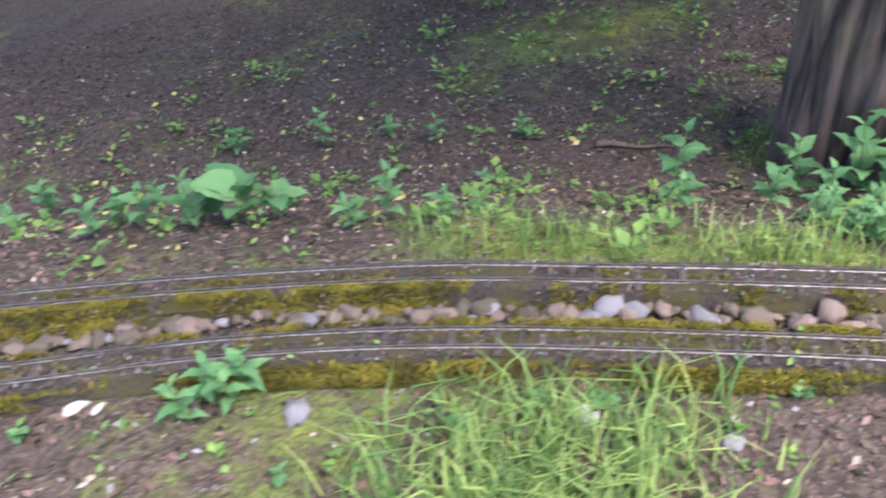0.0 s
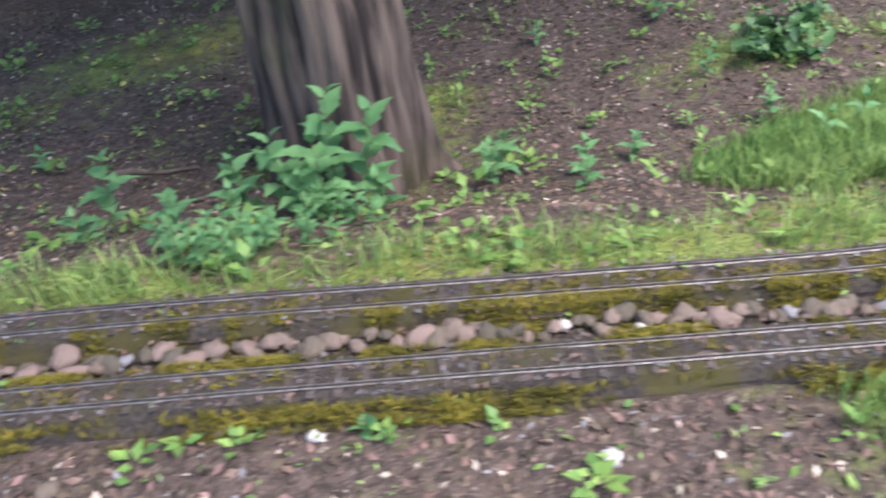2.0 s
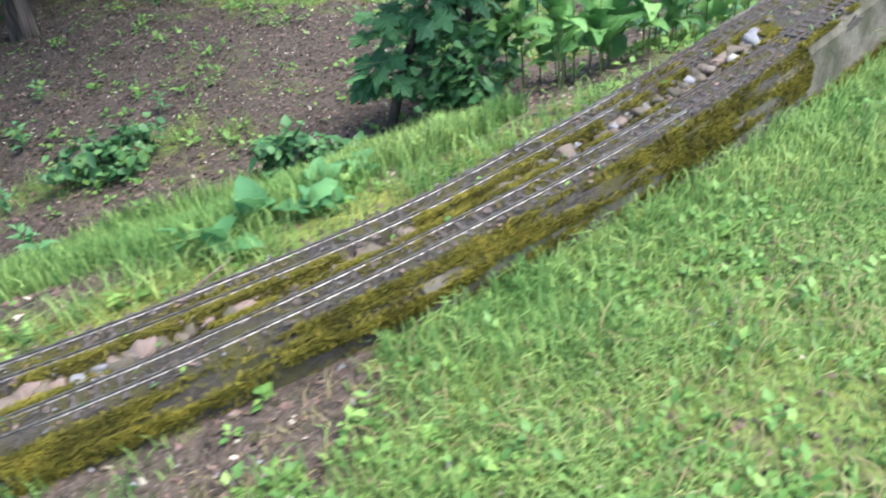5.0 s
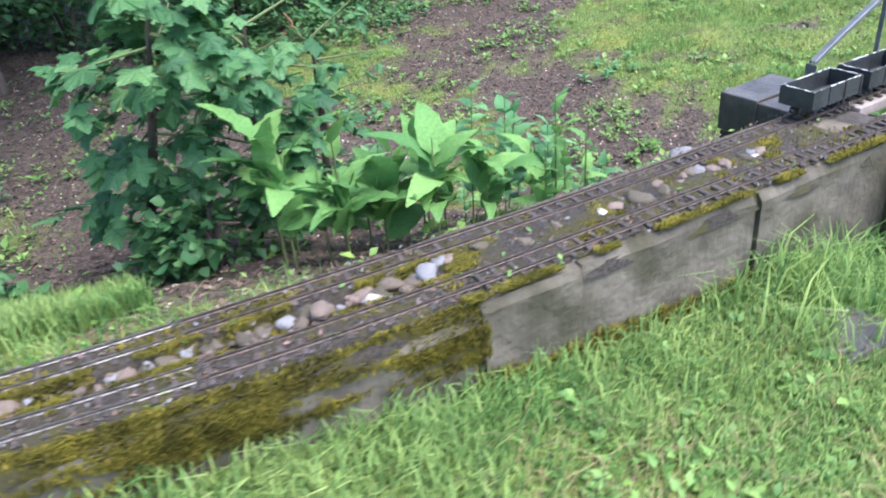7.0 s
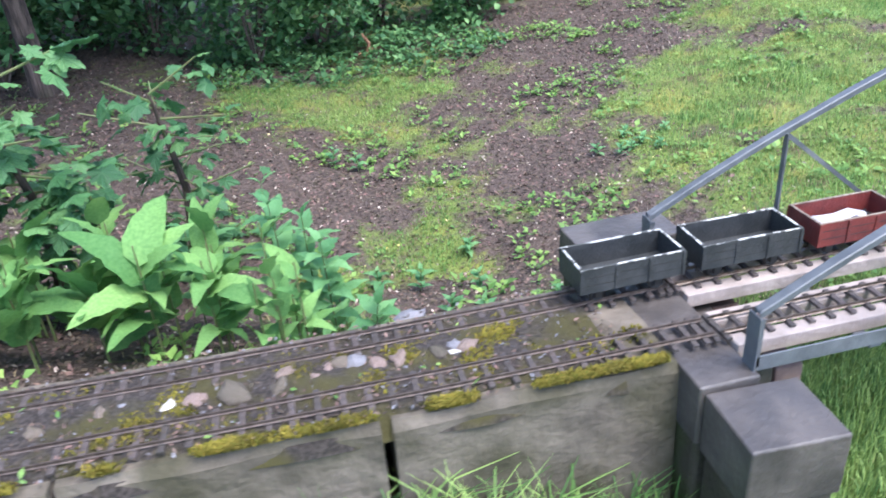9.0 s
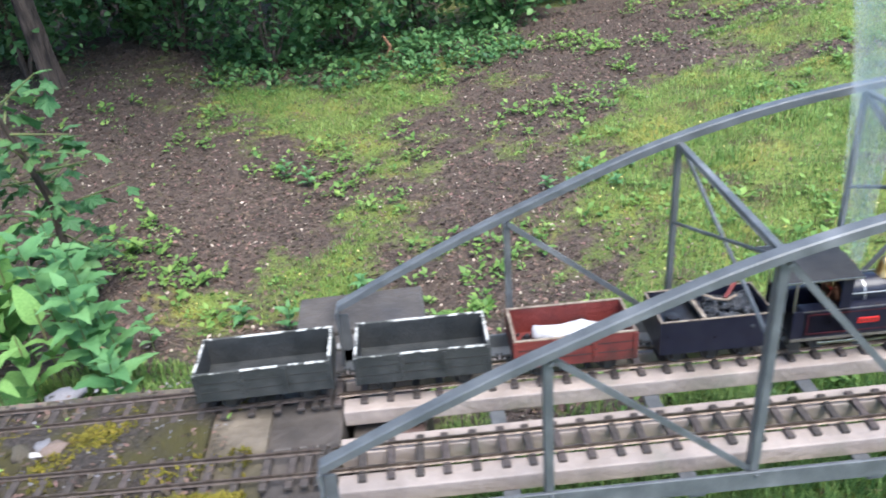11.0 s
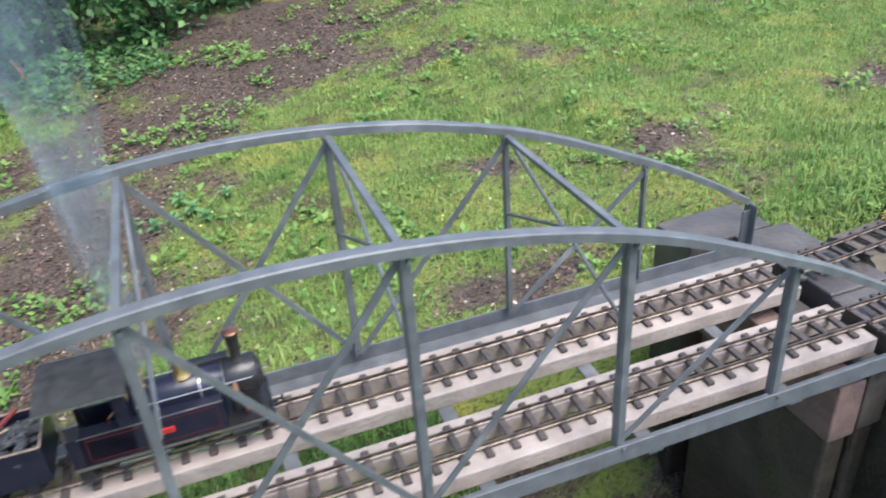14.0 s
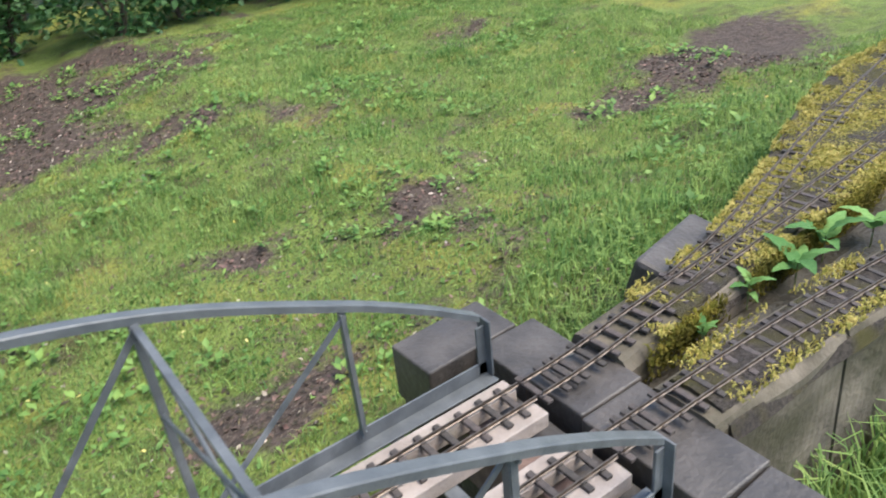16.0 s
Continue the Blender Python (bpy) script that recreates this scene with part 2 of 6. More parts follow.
def lathe(bm, profile, seg=20, m=None):
    """A turned body round z from (radius, height) pairs."""
    rings = []
    for r, z in profile:
        rings.append([bm.verts.new((m or Matrix()) @ Vector((r * math.cos(2 * math.pi * k / seg), r * math.sin(2 * math.pi * k / seg), z))) for k in range(seg)])
    for a, b in zip(rings, rings[1:]):
        for k in range(seg):
            bm.faces.new((a[k], a[(k + 1) % seg], b[(k + 1) % seg], b[k]))
    bm.faces.new(rings[0][::-1])
    bm.faces.new(rings[-1])
    return bm


def bar(bm, pts, w, h, up=Vector((0, 0, 1))):
    """A rectangular bar w wide and h high swept along points."""
    pts = [Vector(p) for p in pts]
    rings = []
    for i, p in enumerate(pts):
        d = (pts[min(i + 1, len(pts) - 1)] - pts[max(i - 1, 0)]).normalized()
        side = d.cross(up).normalized()
        nrm = side.cross(d).normalized()
        rings.append([bm.verts.new(p + side * (w / 2) * sx + nrm * (h / 2) * sz) for sx, sz in ((-1, -1), (1, -1), (1, 1), (-1, 1))])
    for a, b in zip(rings, rings[1:]):
        for k in range(4):
            bm.faces.new((a[k], a[(k + 1) % 4], b[(k + 1) % 4], b[k]))
    bm.faces.new(rings[0][::-1])
    bm.faces.new(rings[-1])
    return bm


def tube(bm, pts, r, seg=8):
    pts = [Vector(p) for p in pts]
    for a, b in zip(pts, pts[1:]):
        rod(bm, a, b, r, r, seg)
    return bm


B = bmesh.new


# ---- plan ----
NEAR = [(-8.6, 2.78), (-7.6, 2.55), (-6.85, 2.318), (-6.53, 2.209), (-6.13, 2.026), (-5.7, 1.78), (-5.31, 1.54), (-4.9, 1.28), (-4.57, 1.067), (-4.15, 0.805), (-3.86, 0.657), (-3.46, 0.505), (-3.12, 0.405), (-2.77, 0.32), (-2.3, 0.23), (-1.85, 0.172), (-1.46, 0.143), (-1.08, 0.13), (-0.64, 0.118), (-0.29, 0.112), (0, 0.107), (2.1, 0.105), (2.53, 0.097), (2.85, 0.08), (3.6, 0.0), (4.6, -0.2)]
FAR = [(-8.6, 3.02), (-7.6, 2.8), (-6.9, 2.575), (-6.16, 2.26), (-5.75, 2.03), (-5.28, 1.745), (-4.62, 1.315), (-4.18, 1.034), (-3.77, 0.812), (-3.56, 0.71), (-3.2, 0.58), (-2.77, 0.455), (-2.36, 0.39), (-2.1, 0.36), (-1.6, 0.322), (-1.12, 0.295), (-0.8, 0.287), (-0.45, 0.285), (-0.2, 0.286), (0, 0.289), (2.1, 0.287), (2.4, 0.312), (2.88, 0.35), (3.41, 0.395), (4.0, 0.44), (5.0, 0.5)]
BRANCH = [(2.36, 0.308), (2.72, 0.376), (3.0, 0.452), (3.37, 0.555), (3.67, 0.63), (4.06, 0.716), (5.0, 0.93)]


def spline(pts, step=0.02):
    """Points at even steps along a smooth curve through the given ones, with their headings."""
    P = [np.array(p, float) for p in pts]
    fine = []
    for i in range(len(P) - 1):
        p0, p1, p2, p3 = P[max(i - 1, 0)], P[i], P[i + 1], P[min(i + 2, len(P) - 1)]
        d = np.linalg.norm(p2 - p1)
        m1 = (p2 - p0) / max(1e-9, np.linalg.norm(p2 - p0)) * d
        m2 = (p3 - p1) / max(1e-9, np.linalg.norm(p3 - p1)) * d
        for u in np.linspace(0, 1, max(3, int(d / 0.01)), endpoint=False):
            fine.append((2 * u**3 - 3 * u**2 + 1) * p1 + (u**3 - 2 * u**2 + u) * m1 + (-2 * u**3 + 3 * u**2) * p2 + (u**3 - u**2) * m2)
    fine.append(P[-1])
    fine = np.array(fine)
    s = np.concatenate([[0], np.cumsum(np.linalg.norm(np.diff(fine, axis=0), axis=1))])
    q = np.arange(0, s[-1], step)
    xy = np.stack([np.interp(q, s, fine[:, 0]), np.interp(q, s, fine[:, 1])], -1)
    t = np.gradient(xy, axis=0)
    return xy, t / np.linalg.norm(t, axis=1)[:, None]


near_xy, near_t = spline(NEAR, 0.01)
far_xy, far_t = spline(FAR, 0.01)


def y_near(x):
    return np.interp(x, near_xy[:, 0], near_xy[:, 1])


def y_far(x):
    return np.interp(x, far_xy[:, 0], far_xy[:, 1])


def smooth(u):
    u = np.clip(u, 0, 1)
    return u * u * (3 - 2 * u)


def wob(x, y, f, seed=0.0):
    """A cheap rolling unevenness."""
    return (np.sin(x * f * 1.31 + seed + 1.7 * np.sin(y * f * 0.7)) + np.sin(y * f * 1.17 + 2.1 * seed + 1.3 * np.sin(x * f * 0.83))) * 0.5


X0, X1 = -0.02, 2.07      # the bridge's ends


def ground_z(x, y):
    x, y = np.asarray(x, float), np.asarray(y, float)
    yn, yf = y_near(x), y_far(x)
    zn = np.interp(x, [-9, -4.2, -3.2, -2.3, -1.4, -0.6, -0.1, 2.3, 3.2, 6], [-0.03, -0.03, -0.10, -0.14, -0.22, -0.27, -0.42, -0.42, -0.36, -0.2])
    zf0 = np.interp(x, [-9, -3, -2, -1, -0.3, 2.2, 2.7, 6], [-0.05, -0.05, -0.10, -0.24, -0.38, -0.36, -0.22, -0.1])
    drop = np.interp(x, [-9, -4, -2, -1, 0, 2, 4], [0.43, 0.40, 0.36, 0.33, 0.26, 0.10, 0.25])
    zf = zf0 - drop * smooth((y - yf - 0.1) / 1.25)
    u = smooth((y - yn + 0.02) / np.maximum(0.05, yf - yn - 0.02))
    z = zn * (1 - u) + zf * u
    pit = smooth((x - 1.40) / 0.12) * smooth((2.3 - x) / 0.05) * smooth((0.60 - y) / 0.10) * smooth((y + 1.6) / 0.5)
    z = z - 0.38 * pit
    away = np.clip(np.minimum(np.abs(y - yn), np.abs(y - yf)) / 0.3, 0, 1)
    far_off = smooth((np.hypot(x + 1, y - 2) - 9) / 25)
    return z + away * (0.018 * wob(x, y, 5, 1.0) + 0.010 * wob(x, y, 17, 2.0)) + 1.5 * far_off


def blob(x, y, cx, cy, rx, ry):
    return np.clip(1.25 - np.hypot((x - cx) / rx, (y - cy) / ry), 0, 1)


def cover_at(x, y):
    """How green the ground is: 0 bare leaf mould, 1 turf."""
    x, y = np.asarray(x, float), np.asarray(y, float)
    d_far = y - y_far(x)
    d_near = y_near(x) - y
    c = np.where(d_far > 0, 0.12, 0.30)
    verge = np.interp(x, [-9, -6.2, -5.9, -5.4, -5.0, -4.2, -3.6, -2.2, -1.6], [0.4, 0.3, 0.8, 0.9, 0.7, 0.85, 0.8, 0.95, 0.8])
    c = np.where((d_far > 0) & (x < 0), np.maximum(c, verge * np.clip(1.45 - d_far / 0.42, 0, 1)), c)
    meadow = np.interp(x + 0.35 * (2.2 - y), [-0.6, 0.4, 1.3, 2.4], [0.40, 0.60, 0.85, 0.98])
    c = np.where((x > -1.1) & (d_far > 0.05), np.maximum(c, meadow * smooth((x + 1.1) / 0.7)), c)
    for q in ((3.1, 1.9, 0.45, 0.22), (2.75, 1.7, 0.3, 0.15), (4.6, 2.1, 1.1, 0.4), (0.5, 2.2, 0.5, 0.9), (0.1, 1.4, 0.6, 0.35), (1.2, 4.6, 1.0, 0.9), (2.1, 4.4, 0.8, 0.6), (2.9, 4.6, 0.6, 0.35), (1.0, 3.5, 0.45, 0.5), (1.6, 3.8, 0.5, 0.4), (2.4, 3.5, 0.35, 0.2), (1.5, 5.1, 1.6, 0.45), (2.2, 2.0, 0.35, 0.12), (1.9, 1.1, 0.3, 0.2), (-0.6, 2.4, 0.6, 0.6), (2.4, 5.5, 0.8, 0.4), (4.0, 1.95, 0.35, 0.15), (5.6, 1.9, 1.0, 0.5)):
        c = c - 0.66 * blob(x, y, *q)
    for q in ((-4.3, 2.75, 0.5, 0.25), (-3.3, 1.45, 0.75, 0.3), (-0.5, 4.0, 0.9, 0.5), (-4.6, 4.0, 0.8, 0.4), (-2.9, 2.3, 0.6, 0.2)):
        c = c + 0.5 * blob(x, y, *q)
    near_c = np.interp(x + 0.4 * d_near, [-8, -6.9, -6.4, -6.0, -5.5, -4.6, -4.15, -3.75, -3.55, -3.2, -2.9, 6], [0.4, 0.2, 0.28, 0.35, 0.1, 0.12, 0.7, 0.6, 0.2, 0.25, 0.75, 0.85])
    c = np.where(d_near > 0, near_c, c)
    c = np.where((x > 0) & (x < 2.1) & (d_near < 0) & (d_far < 0.06), 0.85, c)
    c = np.where((x > 1.40) & (x < 2.3) & (y < 0.6) & (y > -1.4), 0.0, c)
    rough = wob(x + 0.3 * y, y, 2.3, 0.9) + 0.9 * wob(x, y + 0.4 * x, 5.9, 2.2) + 0.8 * wob(x - 0.6 * y, y, 13.7, 0.3)
    c = c + np.where((x > -1.1) & (d_far > 0.05), 0.31, 0.14) * rough
    return np.clip(c, 0, 1)


# ---- ground ----
def build_ground():
    gx = np.concatenate([np.linspace(-300, -12, 10)[:-1], np.linspace(-12, -8, 20)[:-1], np.arange(-8, 5, 0.04), np.linspace(5, 12, 30), np.linspace(12, 300, 10)[1:]])
    gy = np.concatenate([np.linspace(-300, -6, 10)[:-1], np.linspace(-6, -1.2, 30)[:-1], np.arange(-1.2, 6, 0.04), np.linspace(6, 14, 40), np.linspace(14, 300, 10)[1:]])
    XX, YY = np.meshgrid(gx, gy)
    ZZ = ground_z(XX, YY)
    n, m = XX.shape
    idx = np.arange(n * m).reshape(n, m)
    faces = np.stack([idx[:-1, :-1], idx[:-1, 1:], idx[1:, 1:], idx[1:, :-1]], -1).reshape(-1, 4)
    ob = sheet("ground", np.stack([XX, YY, ZZ], -1).reshape(-1, 3).tolist(), faces.tolist(), GROUND, None, True)
    at = ob.data.attributes.new("cover", "FLOAT", "POINT")
    at.data.foreach_set("value", cover_at(XX, YY).ravel().astype(np.float32))
    tagged(ob, "leaf-littered woodland soil with moss and short turf", "ground", kind="structure")


build_ground()


# ---- walls under the tracks ----
GUTTER = -0.026           # the stone-filled gutter between the two beds


def bed_z(x, y):
    """Height of the bed's surface under moss, grit and litter."""
    x, y = np.asarray(x, float), np.asarray(y, float)
    flat = np.interp(x, near_xy[:, 0], near_t[:, 0])
    d = np.minimum(np.abs(y - y_near(x)), np.abs(y - y_far(x))) * flat
    return np.where(x < -1.47, np.interp(d, [0.052, 0.066], [0.0085, GUTTER + 0.004]), 0.005)


def strip(name, a, b, top, bottom, material, parent, rough=0.006):
    """A wall between two plan lines a and b, with an uneven top and worn arrises."""
    bm = B()
    rows = []
    for i, (p, q) in enumerate(zip(a, b)):
        p, q = np.array(p), np.array(q)
        d = (q - p) / max(1e-6, np.linalg.norm(q - p))
        j = lambda k: rough * wob(p[0] * 9 + k, p[1] * 9 + 2 * k, 1.7, k)
        t = top + 0.3 * j(1)
        ring = [(p - d * (0.02 + j(2)), bottom), (p - d * (0.008 + j(3)), (top + bottom) * 0.5), (p + d * j(4), t - 0.022), (p + d * (0.012 + j(5)), t - 0.004)]
        ring += [(p + (q - p) * u, t + 0.5 * j(6 + u * 9)) for u in (0.2, 0.4, 0.6, 0.8)]
        ring += [(q - d * 0.012, t - 0.004), (q + d * j(7), t - 0.022), (q + d * 0.012, bottom)]
        rows.append([bm.verts.new((c[0], c[1], z)) for c, z in ring])
    for r, s in zip(rows, rows[1:]):
        for k in range(len(r) - 1):
            bm.faces.new((r[k], s[k], s[k + 1], r[k + 1]))
    bm.faces.new(rows[0])
    bm.faces.new(rows[-1][::-1])
    bmesh.ops.recalc_face_normals(bm, faces=bm.faces)
    return part(name, bm, material, parent)


def offset_line(xy, t, x_from, x_to, off, step=3):
    keep = [i for i in range(len(xy)) if x_from <= xy[i][0] <= x_to]
    keep = sorted({*keep[::step], keep[-1]})
    return [(xy[i][0] - t[i][1] * off, xy[i][1] + t[i][0] * off) for i in keep]


def match(line, other):
    other = np.array(other)
    return [tuple(other[np.argmin(np.hypot(other[:, 0] - p[0], other[:, 1] - p[1]))]) for p in line]


wall = thing("retaining_wall", "low weathered concrete wall carrying two miniature tracks, mossy", "wall", kind="structure")
for xa, xb in ((-8.6, -6.4), (-6.4, -4.4), (-4.4, -2.9), (-2.9, -1.48), (-1.472, -1.214), (-1.209, -0.672), (-0.667, -0.12)):
    a = offset_line(near_xy, near_t, xa, xb, -0.066 if xa > -1.47 else -0.078, 2)
    b = match(a, offset_line(far_xy, far_t, xa - 0.4, xb + 0.4, 0.085, 1))
    strip("wall_panel", a, b, -0.006 if xa > -1.5 else GUTTER, -0.75, CONCRETE if xa > -3 else BED, wall)
a = offset_line(near_xy, near_t, -1.50, -0.22, -0.045, 2)
b = match(a, offset_line(far_xy, far_t, -1.9, 0.2, 0.055, 1))
strip("ballast_bed", a, b, 0.0052, -0.05, BED, wall, 0.010)
for xy, t in ((near_xy, near_t), (far_xy, far_t)):
    a = offset_line(xy, t, -8.5, -1.47, -0.056, 2)
    b = offset_line(xy, t, -8.5, -1.47, 0.056, 2)
    strip("ballast_bed", a, b, 0.0068, -0.05, BED, wall, 0.006)

wall_b = thing("viaduct_wall", "weathered concrete wall carrying one miniature track", "wall", kind="structure")
for xa, xb in ((2.24, 2.62), (2.62, 3.3), (3.3, 4.6)):
    a = offset_line(near_xy, near_t, xa, xb, -0.075, 2)
    strip("wall_panel", a, match(a, offset_line(near_xy, near_t, xa - 0.1, xb + 0.1, 0.07, 1)), -0.004, -0.8, CONCRETE, wall_b)
a = offset_line(near_xy, near_t, 2.27, 4.5, -0.064, 2)
strip("ballast_bed", a, match(a, offset_line(near_xy, near_t, 2.2, 4.6, 0.06, 1)), 0.0048, -0.05, BED, wall_b, 0.006)
wall_c = thing("viaduct_wall", "mossy concrete wall carrying a track junction", "wall", kind="structure")
for xa, xb in ((2.24, 2.70), (2.70, 3.4), (3.4, 4.9)):
    a = offset_line(far_xy, far_t, xa, xb, -0.07, 2)
    b = [(p[0], p[1] + 0.15 + 0.33 * float(smooth((p[0] - 2.5) / 1.6))) for p in a]
    strip("wall_panel", a, b, -0.004, -0.8, CONCRETE, wall_c)
a = offset_line(far_xy, far_t, 2.42, 4.85, -0.06, 2)
b = [(p[0], p[1] + 0.13 + 0.33 * float(smooth((p[0] - 2.5) / 1.6))) for p in a]
strip("ballast_bed", a, b, 0.0052, -0.05, BED, wall_c, 0.010)
a = offset_line(near_xy, near_t, 2.26, 4.5, 0.055, 2)
fill = strip("planting_soil", a, match(a, offset_line(far_xy, far_t, 2.2, 4.7, -0.055, 1)), -0.085, -0.5, DARK_BROWN, wall_c, 0.02)


# ---- bridge piers ----
def block(parent, x0, x1, y0, y1, z0, z1, material, name="block", bevel=0.004, turn=0.0):
    # Below its top 13 cm a deep block goes on in a darker brown.
    if z0 < -0.7 and name == "block":
        block(parent, x0 + 0.006, x1 - 0.006, y0 + 0.006, y1 - 0.006, z0, z1 - 0.13, DARK_BROWN, "footing", 0.01, turn)
        z0 = z1 - 0.128
    bm = B()
    box(bm, ((x0 + x1) / 2, (y0 + y1) / 2, (z0 + z1) / 2), (x1 - x0, y1 - y0, z1 - z0), bevel, Matrix.Rotation(radians(turn), 4, "Z"))
    return part(name, bm, material, parent)


pier_a = thing("bridge_pier", "dark wet stone blocks under the bridge's end", "pier", kind="structure")
block(pier_a, -0.125, 0.140, 0.51, 0.650, -0.75, -0.018, SLAB, turn=2)
block(pier_a, -0.115, -0.005, 0.345, 0.506, -0.75, -0.026, SLAB)
block(pier_a, -0.215, -0.012, 0.165, 0.342, -0.75, -0.010, SLAB)
block(pier_a, -0.130, -0.012, -0.03, 0.162, -0.75, -0.011, SLAB)
block(pier_a, -0.125, 0.050, -0.19, -0.035, -0.75, -0.022, SLAB, turn=-3)
block(pier_a, 0.0, 0.06, 0.03, 0.40, -0.75, -0.052, SLAB)
block(pier_a, 0.065, 0.125, 0.03, 0.40, -0.75, -0.060, BRICK)

pier_b = thing("bridge_pier", "dark wet stone blocks under the bridge's far end", "pier", kind="structure")
block(pier_b, 1.982, 2.205, 0.480, 0.606, -0.80, -0.022, SLAB, turn=2)
block(pier_b, 2.10, 2.245, 0.334, 0.477, -0.80, -0.020, SLAB)
block(pier_b, 2.105, 2.255, 0.199, 0.331, -0.80, -0.014, SLAB)
block(pier_b, 2.10, 2.245, -0.062, 0.196, -0.80, -0.015, SLAB)
block(pier_b, 2.04, 2.245, -0.20, -0.068, -0.80, -0.020, SLAB, turn=3)
block(pier_b, 2.03, 2.085, 0.02, 0.40, -0.80, -0.052, SLAB)
block(pier_b, 1.965, 2.025, 0.02, 0.40, -0.80, -0.060, BRICK)


# ---- tracks ----
sleeper_bm = box(B(), (0, 0, 0), (0.0125, 0.088, 0.007), 0.0015)
chair = 0.0225 + 0.002
for s in (-1, 1):
    box(sleeper_bm, (0, s * (chair + 0.004), 0.0045), (0.009, 0.004, 0.003))
    box(sleeper_bm, (0, s * (chair - 0.004), 0.0045), (0.009, 0.004, 0.003))
sleeper_mesh = bpy.data.meshes.new("sleeper")
sleeper_bm.to_mesh(sleeper_mesh)
sleeper_bm.free()
sleeper_mesh.materials.append(SLEEPER)


def rail_bm(xy, t, off):
    bm = B()
    prof = ((-0.0028, -0.0035), (0.0028, -0.0035), (0.0008, -0.0015), (0.0008, 0.001), (0.0013, 0.002), (0.0013, 0.0042), (-0.0013, 0.0042), (-0.0013, 0.002), (-0.0008, 0.001), (-0.0008, -0.0015))
    rings = []
    for p, d in zip(xy, t):
        n = (-d[1], d[0])
        rings.append([bm.verts.new((p[0] + n[0] * (off + u), p[1] + n[1] * (off + u), 0.0115 + v)) for u, v in prof])
    for a, b in zip(rings, rings[1:]):
        for k in range(len(prof)):
            bm.faces.new((a[k], b[k], b[(k + 1) % len(prof)], a[(k + 1) % len(prof)]))
    return bm


def track(pts, label, x_from, x_to, pitch=0.0435, dense=(), metal=RAIL):
    xy, t = spline(pts, 0.005)
    keep = (xy[:, 0] >= x_from) & (xy[:, 0] <= x_to)
    xy, t = xy[keep], t[keep]
    tr = thing("railway_track", label, "track", group="miniature railway tracks")
    for off in (-0.0242, 0.0242):
        part("rail", rail_bm(xy[::4], t[::4], off), metal, tr, "thin worn metal rail")
    s = 0.0
    spots = []
    dist = np.concatenate([[0], np.cumsum(np.linalg.norm(np.diff(xy, axis=0), axis=1))])
    while s < dist[-1]:
        i = int(np.searchsorted(dist, s))
        spots.append(i)
        s += pitch * (0.5 if any(abs(xy[i][0] - d) < 0.035 for d in dense) else 1.0)
    for i in spots:
        ob = new("sleeper", sleeper_mesh)
        ob.parent = tr
        ob.matrix_basis = pose(xy[i][0], xy[i][1], 0.0045 - 0.0008 * float(smooth((-2.4 - xy[i][0]) / 1.2)) + random.uniform(-0.0006, 0.0004), 0, 0, math.degrees(math.atan2(t[i][1], t[i][0])) + random.uniform(-2, 2))
    return tr


for line in (NEAR, FAR):
    track(line, "mossy miniature track sunk in the wall's bed", -8.5, -2.004, metal=RAIL_BRIGHT)
    track(line, "rusty miniature track on the concrete wall", -2.0, X0 - 0.004, dense=(-0.08,), metal=RAIL_RUST)
track(NEAR, "miniature track on pale bridge timbers", X0, X1)
track(FAR, "miniature track on pale bridge timbers", X0, X1)
track(NEAR, "miniature track on a concrete viaduct", X1 + 0.004, 4.5, dense=(2.13,))
track(FAR, "miniature track on a mossy viaduct", X1 + 0.004, 4.8, dense=(2.13,))
track(BRANCH, "diverging miniature track of a junction", 2.52, 4.8)


# ---- bridge ----
POSTS = (0.30, 0.597, 0.905, 1.215, 1.517, 1.80)
TOPS = (0.249, 0.363, 0.424, 0.424, 0.364, 0.247)
Y_NEAR, Y_FAR = 0.0, 0.405
bridge = thing("truss_bridge", "grey-painted steel bowstring truss bridge for two miniature tracks", "bridge", at=(0, 0, 0))
mid = (X0 + X1) / 2
arch = [(X0 + 0.004, 0.096), (0.13, 0.171)] + list(zip(POSTS, TOPS)) + [(1.945, 0.171), (X1 - 0.004, 0.096)]
arch_xy, _ = spline(arch, 0.02)
CHANNEL = ((-0.0080, 0.0135), (0.0080, 0.0135), (0.0102, 0.0118), (0.0102, -0.0005), (0.0076, -0.0005), (0.0076, 0.0085), (-0.0076, 0.0085), (-0.0076, -0.0005), (-0.0102, -0.0005), (-0.0102, 0.0118))
